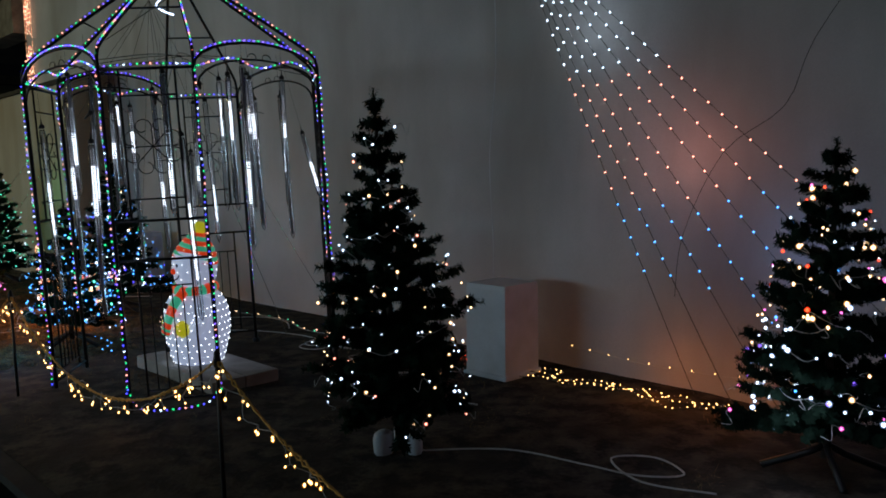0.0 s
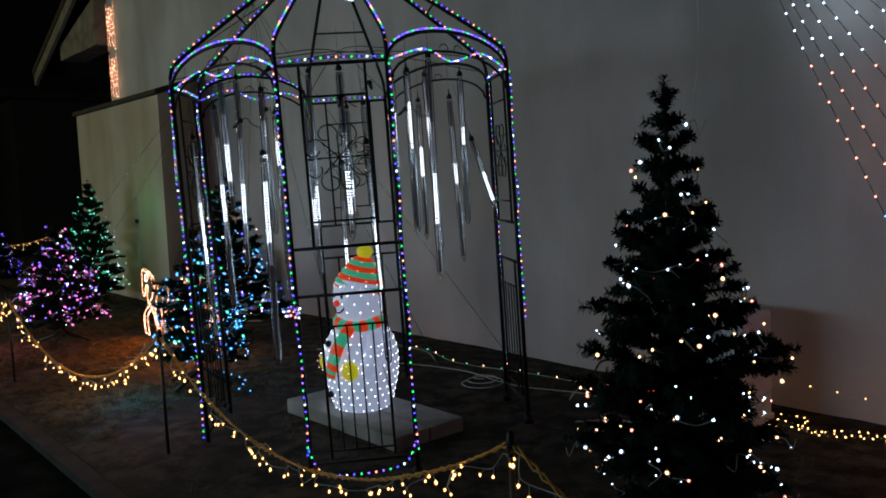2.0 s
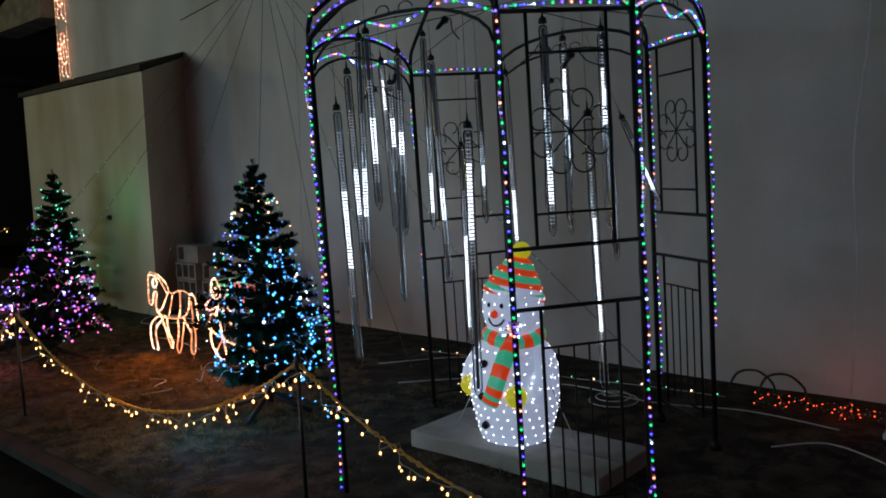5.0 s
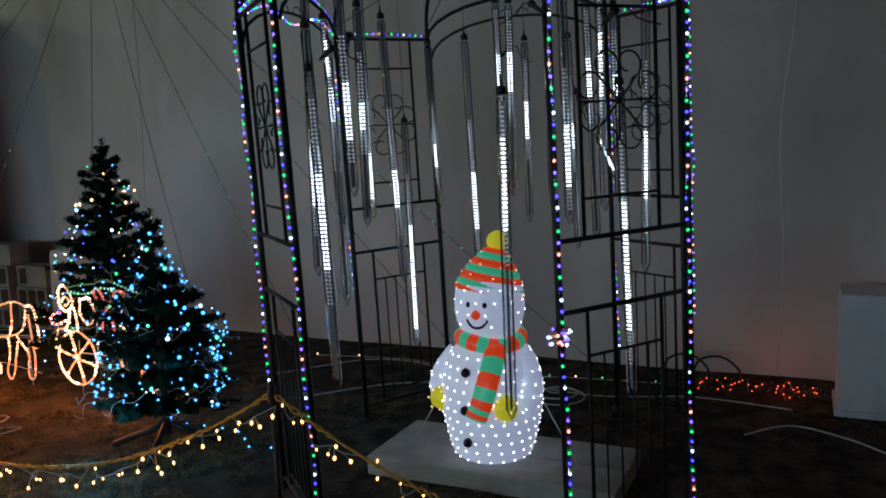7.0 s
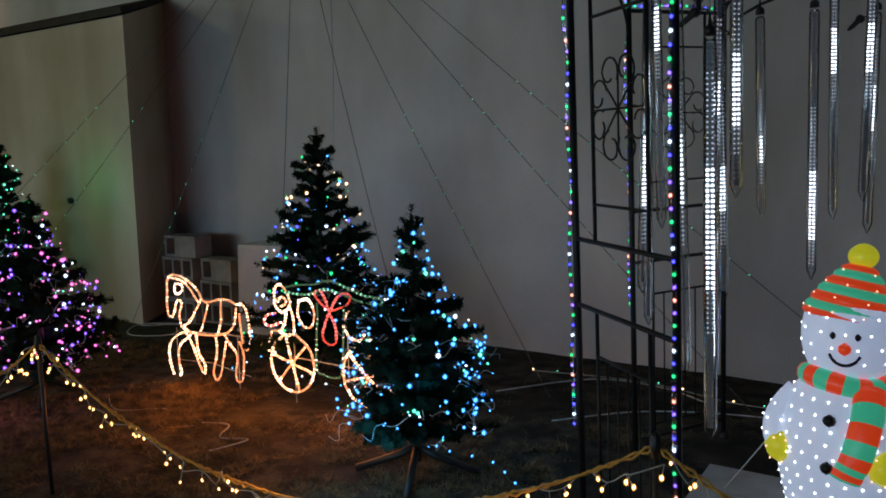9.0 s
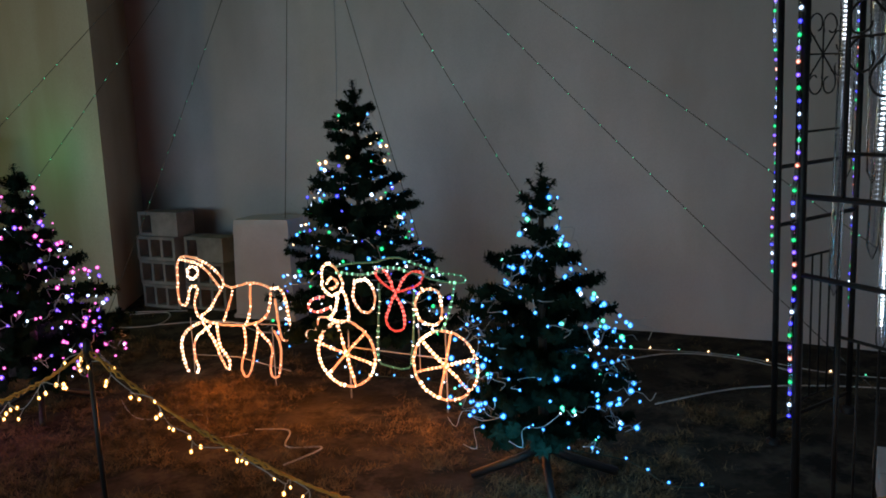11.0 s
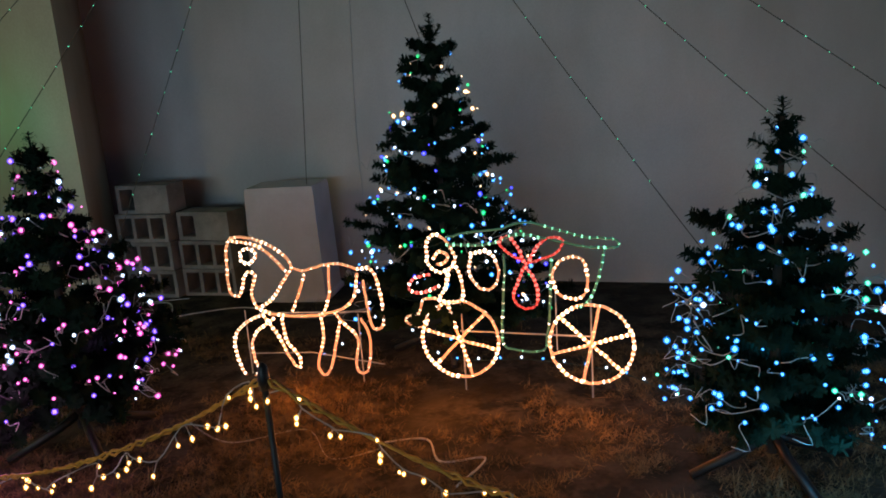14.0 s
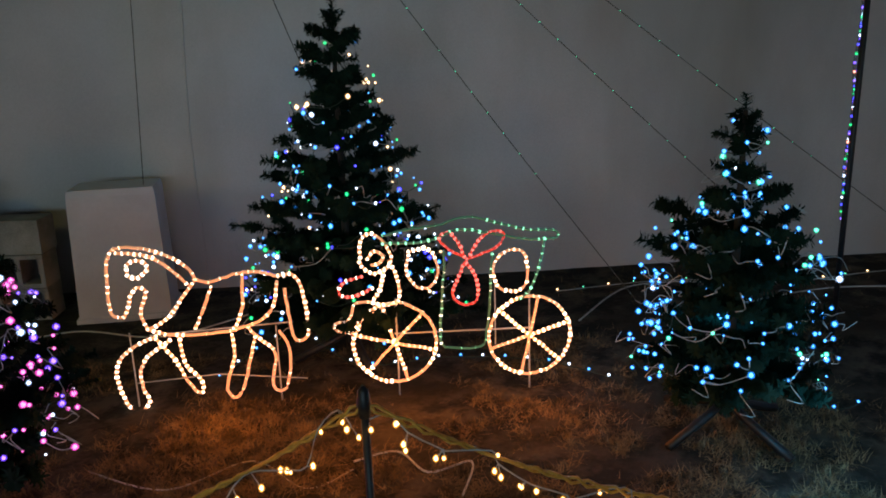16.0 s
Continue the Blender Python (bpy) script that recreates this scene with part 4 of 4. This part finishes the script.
for name, pts, seg, beads in (
        ("roof_outline", [(-.37, .68), (-.27, .7), (-.16, .71), (-.04, .74), (.09, .71), (.2, .68), (.31, .67), (.31, .64), (.19, .64), (.06, .67), (-.07, .69), (-.2, .65), (-.37, .65)], G_GREENSEG, [G_ROPEGREEN]),
        ("rear_outline", [(.27, .64), (.25, .54), (.21, .43), (.16, .39)], G_GREENSEG, [G_ROPEGREEN]),
        ("body_outline", [(-.13, .61), (-.14, .44), (-.155, .24), (-.11, .2), (.01, .2), (.035, .27), (.05, .44), (.06, .59)], G_GREENSEG, [G_ROPEGREEN, G_ROPEWHITE]),
        ("window", [(-.27, .61), (-.2, .62), (-.16, .56), (-.17, .48), (-.23, .46), (-.28, .52), (-.27, .61)], G_ROPESEG, [G_ROPEWHITE]),
        ("window", [(.09, .58), (.14, .6), (.19, .58), (.2, .48), (.17, .43), (.09, .44), (.06, .52), (.09, .58)], G_ROPESEG, AMBER),
        ("bow", [(-.04, .57), (-.12, .62), (-.15, .66), (-.11, .68), (-.07, .63), (-.04, .57), (.01, .65), (.07, .68), (.11, .66), (.07, .61), (-.04, .57)], G_REDSEG, [G_ROPERED]),
        ("bow_tail", [(-.05, .56), (-.08, .49), (-.1, .42), (-.05, .38), (.0, .41), (-.01, .5), (-.05, .56)], G_REDSEG, [G_ROPERED]),
        ("figure_head", [(-.46, .6), (-.46, .65), (-.43, .69), (-.38, .67), (-.34, .6), (-.36, .55), (-.42, .53), (-.46, .57), (-.46, .6)], G_ROPESEG, [G_ROPEWHITE, G_ROPEAMBER]),
        ("figure_body", [(-.37, .54), (-.39, .46), (-.42, .41), (-.32, .41), (-.32, .51), (-.35, .58)], G_ROPESEG, AMBER),
        ("figure_arm", [(-.46, .52), (-.53, .5), (-.55, .45), (-.49, .44), (-.42, .47)], G_REDSEG, [G_ROPERED, G_ROPEWHITE]),
        ("figure_leg", [(-.42, .41), (-.49, .41), (-.52, .34), (-.57, .33), (-.57, .3), (-.49, .29), (-.47, .35), (-.42, .37)], G_ROPESEG, [G_ROPEWHITE, G_ROPEAMBER])):
    b = Build(seg)
    green = seg is G_GREENSEG
    stroke(b, pts, seg, beads, gap=0.03 if green else 0.021, r=0.0055, bead=0.0062 if green else 0.0076)
    b.link(name, carriage)
b = Build(G_ROPESEG)
stroke(b, [(-.43, .59), (-.41, .62), (-.37, .60), (-.39, .57), (-.42, .565)], G_ROPESEG, [G_ROPEAMBER])
b.link("figure_face", carriage)
b = Build(CABLE)
b.tube([(-0.34, 0.012, 0.27), (0.21, 0.012, 0.265)], 0.004, CABLE, 5)
b.tube([(0.07, 0.012, 0.2), (0.07, 0.012, 0.46)], 0.003, CABLE, 5)
b.tube([(-0.33, 0.012, -0.02), (-0.33, 0.012, 0.42)], 0.004, CABLE, 5)
b.tube([(0.21, 0.012, -0.02), (0.21, 0.012, 0.42)], 0.004, CABLE, 5)
b.link("brace", carriage, "thin metal brace")


# ---- stakes and amber garland along the edge of the lawn ----
STAKES = [(0.22, 2.9), (2.79, 2.93), (5.34, 2.97), (7.91, 3.14), (10.5, 3.12), (13.0, 3.1), (15.6, 3.0)]
TOP = 0.67
for s, d in STAKES:
    st = thing("stake", at(s, d, 0.0), "thin black metal stake holding the light garland", "stake", "stakes along the lawn edge")
    b = Build(PLASTIC)
    b.tube([(0.012, 0, 0), (0.004, 0.0, 0.3), (0, 0, TOP + 0.02)], 0.009, PLASTIC, 6)
    b.link("rod", st)
    b = Build(PLASTIC)
    b.lathe([(0.013, TOP - 0.03), (0.016, TOP), (0.012, TOP + 0.03), (0.004, TOP + 0.04)], PLASTIC, 8)
    b.link("clip", st)


def garland(a, c, za, zc, sag, seed, dense=0.05):
    r = random.Random(seed)
    g = thing("light_garland", Matrix.Translation(P(a[0], a[1], 0)), "gold rope garland with warm amber fairy lights hung between stakes", "garland", "garlands along the lawn edge")
    o = P(a[0], a[1], 0)
    n = 28
    core = []
    for i in range(n + 1):
        t = i / n
        p = P(a[0] + (c[0] - a[0]) * t, a[1] + (c[1] - a[1]) * t, za + (zc - za) * t - sag * 4 * t * (1 - t)) - o
        core.append(p)
    b = Build(TINSEL)
    for k in range(2):
        b.tube([p + Vector((0.006 * math.cos(i * 1.9 + k * 3.1), 0.006 * math.sin(i * 1.9 + k * 3.1), 0.007 * math.sin(i * 2.3 + k * 3))) for i, p in enumerate(smooth_path(core, 3))], 0.0042, TINSEL, 5)
    b.link("rope", g, "twisted gold rope")
    b, w = Build(), Build(PALEWIRE)
    line = []
    for i, p in enumerate(along(core, dense)):
        q = p + Vector((r.uniform(-0.03, 0.03), r.uniform(-0.03, 0.03), r.uniform(-0.055, 0.01)))
        line.append(q)
        k = r.choice((1, 1, 1, 2))
        for _ in range(k):
            e = q + Vector((r.uniform(-0.022, 0.022), r.uniform(-0.022, 0.022), -r.uniform(0.004, 0.036)))
            w.tube([q, e], 0.0014, PALEWIRE, 4)
            b.bulb(e, r.choice((0.0048, 0.0058, 0.0068)), G_AMBER, 1.5)
    w.tube(smooth_path(line, 3), 0.0019, PALEWIRE, 4)
    b.link("bulb", g, kind="stuff")
    w.link("light_string", g, kind="stuff")


for i, (a, c) in enumerate(zip(STAKES, STAKES[1:])):
    garland(a, c, TOP, TOP, 0.40 if i != 1 else 0.38, 40 + i)
garland((16.5, 2.4), (14.2, 0.9), 0.9, 0.9, 0.25, 60, 0.07)


# ---- fans of light strings on the wall ----
def light_fan(apex, ends, gap, lit, label, bulb):
    fan = thing("string_light_fan", Matrix.Translation(P(*apex)), label, "string lights")
    o = P(*apex)
    r = random.Random(len(ends))
    for i, e in enumerate(ends):
        e = P(*e) - o
        sag = 0.05
        pts = [e * t + Vector((0, 0, -sag * 4 * t * (1 - t))) for t in [j / 12 for j in range(13)]]
        b = Build(FADEDWIRE)
        b.tube(pts, 0.0026, FADEDWIRE, 5)
        for j, p in enumerate(along(pts, gap, gap * r.random())):
            f = p.length / e.length
            mat = lit(f, i, r)
            b.bulb(p, bulb if mat is not CABLE else 0.005, mat)
        b.link("light_string", fan)


light_fan((3.62, 0.08, 3.2), [(2.13, 0.16, 0.05), (1.9, 0.16, 0.05), (1.62, 0.16, 0.05), (1.3, 0.16, 0.05), (0.95, 0.16, 0.1), (0.6, 0.16, 0.15), (0.25, 0.16, 0.2)], 0.115,
          lambda f, i, r: G_WHITE if 0.1 < f < 0.36 else G_SALMON if 0.36 <= f < 0.62 else G_SKY if 0.62 <= f < 0.8 else CABLE, "fan of dark wires with white and salmon lights on the wall", 0.0085)
light_fan((9.05, 0.25, 3.5), [(12.3, 2.0, 0.05), (11.1, 1.9, 0.05), (10.43, 0.96, 0.05), (9.17, 0.5, 0.05), (7.75, 0.7, 0.05), (6.55, 1.0, 0.05), (5.45, 0.85, 0.05), (4.58, 0.8, 0.05)], 0.13,
          lambda f, i, r: G_CYANDIM if 0.45 < f < 0.8 and i not in (3, 4) else CABLE, "fan of dark wires with small green lights on the wall", 0.0056)


# ---- things by the wall ----
def hollow_block(s, d, z, cores=3, turn=0.0, label="grey concrete hollow block stacked against the wall"):
    t = thing("hollow_block", at(s, d, z, turn), label, "concrete block", "stacked hollow blocks")
    b = Build(BLOCKWORK)
    L, Hh, D, web = 0.195, 0.0935, 0.095, 0.026
    if cores == 1:
        xs, holes = [-L, -L + 0.03, -L / 3, L], {1}
    else:
        xs, holes, w = [-L], set(), (2 * L - web * (cores + 1)) / cores
        for i in range(cores):
            xs += [xs[-1] + web, xs[-1] + web + w]
            holes.add(2 * i + 1)
        xs.append(L)
    zs = [0.0, web, 2 * Hh - web, 2 * Hh]
    ids = {}

    def vert(i, side, k):
        if (i, side, k) not in ids:
            ids[(i, side, k)] = len(b.v)
            b.v.append(Vector((xs[i], D * side, zs[k])))
        return ids[(i, side, k)]

    def solid(i, k):
        return 0 <= i < len(xs) - 1 and 0 <= k < 3 and not (k == 1 and i in holes)
    for i in range(len(xs) - 1):
        for k in range(3):
            if not solid(i, k):
                b.face((vert(i, 1, k), vert(i, 1, k + 1), vert(i + 1, 1, k + 1), vert(i + 1, 1, k)), BLOCKWORK)
                continue
            b.face((vert(i, -1, k), vert(i + 1, -1, k), vert(i + 1, -1, k + 1), vert(i, -1, k + 1)), BLOCKWORK)
            b.face((vert(i, 1, k), vert(i, 1, k + 1), vert(i + 1, 1, k + 1), vert(i + 1, 1, k)), BLOCKWORK)
            for ok, p0, p1 in ((solid(i - 1, k), (i, k + 1), (i, k)), (solid(i + 1, k), (i + 1, k), (i + 1, k + 1)), (solid(i, k - 1), (i, k), (i + 1, k)), (solid(i, k + 1), (i + 1, k + 1), (i, k + 1))):
                if not ok:
                    b.face((vert(p0[0], -1, p0[1]), vert(p0[0], 1, p0[1]), vert(p1[0], 1, p1[1]), vert(p1[0], -1, p1[1])), BLOCKWORK)
    b.link("body", t, smooth=False, bevel=0.004)


for k in range(3):
    hollow_block(10.31 + 0.01 * k, 0.45, 0.012 + 0.1885 * k, turn=k - 1)
hollow_block(10.31, 0.43, 0.012 + 0.1885 * 3, 1, 2)
for k in range(2):
    hollow_block(9.905, 0.40, 0.012 + 0.1885 * k, turn=1 - k)
hollow_block(9.90, 0.39, 0.012 + 0.1885 * 2, 1, -2)


def white_box(s, d, w, depth, h, label, turn=0.0, taper=0.92):
    t = thing("white_box", at(s, d, 0.01, turn), label, "storage box")
    b = Build(WHITE)
    x, y = w / 2, depth / 2
    for z, k in ((0.0, 1.0), (h * 0.06, 1.0), (h * 0.061, 0.985), (h * 0.95, taper), (h, taper - 0.03)):
        b.v += [Vector((sx * x * k, sy * y * k, z)) for sx, sy in ((-1, -1), (1, -1), (1, 1), (-1, 1))]
    for i in range(4):
        for j in range(4):
            q = (j + 1) % 4
            b.face((i * 4 + j, i * 4 + q, i * 4 + 4 + q, i * 4 + 4 + j), WHITE)
    b.face((16, 17, 18, 19), WHITE)
    b.face((3, 2, 1, 0), WHITE)
    b.link("body", t, smooth=False, bevel=0.015)
    b = Build(WHITE)
    b.box((-x - 0.012, -y - 0.012, 0.0), (x + 0.012, y + 0.012, 0.035), WHITE)
    b.link("rim", t, smooth=False, bevel=0.008)
    return t


white_box(9.31, 0.40, 0.48, 0.34, 0.725, "white plastic box standing upside down against the wall", 8)
white_box(3.41, 0.44, 0.36, 0.36, 0.64, "tall white plastic box against the wall", 0, 0.97)


# ---- cables and small lights on the ground ----
def ground_cable(pts, mat, label, r=0.0045, bulbs=None, gap=0.14, z=0.03, bead=0.007):
    o = P(pts[0][0], pts[0][1], 0)
    path = smooth_path([P(p[0], p[1], p[2] if len(p) > 2 else z) - o for p in pts], 7)
    b = Build(mat)
    b.tube(path, r, mat, 6)
    t = thing("cable", Matrix.Translation(o), label, "cable")
    b.link("wire", t)
    if bulbs:
        g = Build()
        for i, p in enumerate(along(path, gap)):
            g.bulb(p + Vector((0, 0, 0.01)), bead, bulbs[i % len(bulbs)])
        g.link("bulb", t, kind="stuff")


pale = "pale extension cable lying loosely on the lawn"
ground_cable([(2.75, 1.95), (2.4, 1.6), (2.0, 1.5), (1.75, 1.45), (1.6, 1.3), (1.8, 1.2), (1.95, 1.35), (1.7, 1.5), (1.4, 1.4)], CABLE, pale)
ground_cable([(6.4, 1.3), (6.0, 0.9), (5.4, 0.7), (4.8, 0.75), (4.3, 0.6), (3.8, 0.65)], CABLE, pale)
ground_cable([(6.9, 1.0), (6.5, 0.5), (6.1, 0.45), (5.8, 0.6)], CABLE, pale)
ground_cable([(9.9, 1.0), (9.5, 0.75), (9.0, 0.9), (8.6, 0.6)], CABLE, pale)
ground_cable([(10.4, 0.9), (10.1, 0.7), (9.9, 1.0), (10.2, 1.15), (10.45, 0.85), (10.0, 0.6)], CABLE, pale, 0.004)
ground_cable([(8.0, 2.25), (7.85, 2.2), (7.75, 2.35), (7.6, 2.3), (7.65, 2.5)], CABLE, pale, 0.004)
ground_cable([(4.0, 1.1), (3.8, 0.9), (3.55, 1.0), (3.3, 1.2), (3.0, 1.15)], CABLE, pale)
coil = [(5.0 + (0.16 - 0.004 * i) * math.cos(0.6 * i), 0.85 + (0.16 - 0.004 * i) * math.sin(0.6 * i), 0.03 + 0.002 * i) for i in range(26)]
ground_cable(coil, CABLE, "pale cable coiled on the ground behind the gazebo", 0.004)
for k in range(2):
    ground_cable([(4.55 - k * .18, 0.2, 0.02), (4.5 - k * .18, 0.18, 0.13), (4.38 - k * .18, 0.18, 0.16), (4.28 - k * .18, 0.2, 0.10), (4.26 - k * .18, 0.22, 0.02)], DARKCABLE, "stiff black cable looped up from the ground", 0.008)
def tangle(s0, s1, d, mats, label, seed):
    """Three loose strands of fairy lights heaped along the foot of the wall."""
    r = random.Random(seed)
    for k in range(3):
        n = 12
        pts = [(s0 + (s1 - s0) * i / n + r.uniform(-0.05, 0.05), d + r.uniform(-0.12, 0.14), r.uniform(0.025, 0.06)) for i in range(n + 1)]
        ground_cable(pts, DARKCABLE, label, 0.0025, mats, 0.042, bead=0.0052)


tangle(4.32, 3.62, 0.36, [G_RED, CABLE, CABLE], "string of red lights heaped on the soil by the wall", 3)
tangle(3.2, 1.55, 0.36, [G_AMBER, CABLE, G_AMBER], "string of orange lights heaped on the soil by the wall", 4)
ground_cable([(3.1, 0.05, 0.17), (2.4, 0.05, 0.14), (1.6, 0.05, 0.18)], PALEWIRE, "thin string of amber lights along the foot of the wall", 0.002, [G_AMBER], 0.15, bead=0.005)
ground_cable([(6.9, 0.5), (6.2, 0.4), (5.6, 0.55), (5.0, 0.45), (4.5, 0.4)], PALEWIRE, "thin string of small pale lights by the wall", 0.003, [G_WARM, G_CYANDIM], 0.16)


ground_cable([(6.75, 1.95), (6.4, 1.95), (6.2, 2.1), (6.05, 2.05)], GREENWIRE, "loose end of a blue light string on the lawn", 0.0025, [G_SKY], 0.12)
ground_cable([(8.6, 1.5, 0.05), (8.3, 1.3, 0.16), (8.0, 1.45, 0.05), (7.6, 1.4, 0.04), (7.2, 1.5, 0.04), (6.95, 1.75, 0.05)], GREENWIRE, "string of white and blue lights trailing behind the carriage", 0.0025, [G_SKY, G_WHITE], 0.10)
ground_cable([(8.9, 2.2), (8.6, 2.35), (8.35, 2.2), (8.15, 2.4), (8.0, 2.3)], CABLE, pale, 0.003)
vent = thing("wall_vent", at(11.42, 0.80, 1.07), "small round dark vent on the low wall", "vent")
b = Build(PLASTIC)
b.tube([(0, 0.01, 0), (0, -0.025, 0), (0, -0.035, -0.004)], 0.03, PLASTIC, 12, taper=0.026)
b.link("hood", vent)


# ---- light figures on the house corner ----
for z0 in (2.95, 3.75):
    f = thing("hanging_light_figure", at(14.0, 0.06, z0), "small amber rope light figure hung on the house corner", "light figure", "light figures on the house")
    b = Build(G_ROPESEG)
    for pts in ([(-0.05, 0.50), (-0.06, 0.60), (0.0, 0.65), (0.06, 0.60), (0.04, 0.51), (-0.05, 0.50)], [(-0.04, 0.49), (-0.10, 0.40), (-0.06, 0.25), (0.06, 0.22), (0.10, 0.36), (0.05, 0.49)],
                [(-0.09, 0.40), (-0.15, 0.46), (-0.13, 0.54)], [(-0.03, 0.24), (-0.10, 0.14), (-0.05, 0.04)], [(0.05, 0.22), (0.03, 0.10), (0.10, 0.02)], [(0.0, 0.45), (0.0, 0.36), (0.02, 0.27)]):
        stroke(b, pts, G_ROPESEG, [G_ROPEAMBER, G_ROPERED], False, 0.035, 0.006, 0.011)
    for x in (-0.16, 0.15):
        stroke(b, [(x, -0.02), (x, 0.35), (x, 0.72)], G_ROPESEG, [G_ROPEAMBER], False, 0.11, 0.004, 0.006)
    b.link("outline", f)


# ---- far side: neighbouring house, its wall coloured near black for the unlit night ----
far = thing("neighbour_house", at(30, -1.0, -0.08), "plain neighbouring house with the night's darkness put into its wall colour", "house")
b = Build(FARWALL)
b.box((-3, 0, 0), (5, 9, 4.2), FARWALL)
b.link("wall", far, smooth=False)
b = Build(DARKROOF)
b.box((-3.4, -0.4, 4.2), (5.4, 9.4, 4.45), DARKROOF)
b.link("roof", far, smooth=False, bevel=0.03)


# ---- marks and wires on the wall ----
def wall_line(name, pts, r, mat, label, d=0.0):
    b = Build(mat)
    b.tube(smooth_path([P(s_, d, z) for s_, z in pts], 4), r, mat, 5)
    tagged(b.link(name), label, kind="structure")


wall_line("trim_crack_1", [(1.2, 2.6), (1.55, 2.1), (1.7, 1.75), (2.05, 1.5), (2.3, 1.0), (2.35, 0.6)], 0.002, DARKCABLE, "dark crack running down the wall render")
wall_line("trim_crack_2", [(2.2, 2.65), (1.8, 2.5), (1.45, 2.55)], 0.002, DARKCABLE, "thin dark crack in the wall render")
wall_line("trim_drip", [(3.84, 2.9), (3.83, 2.2), (3.90, 1.5), (3.87, 0.8), (3.89, 0.05)], 0.008, WHITE, "pale raised drip seam down the wall", -0.004)
wall_line("trim_conduit", [(11.0, 3.32), (10.2, 3.42), (8.6, 3.62), (6.0, 3.9)], 0.008, DARKCABLE, "thin dark conduit along the upper wall")
wall_line("trim_pipe", [(8.95, 3.4), (8.93, 2.2), (8.98, 1.0), (8.96, 0.05)], 0.006, PLASTER, "thin painted pipe on the wall")
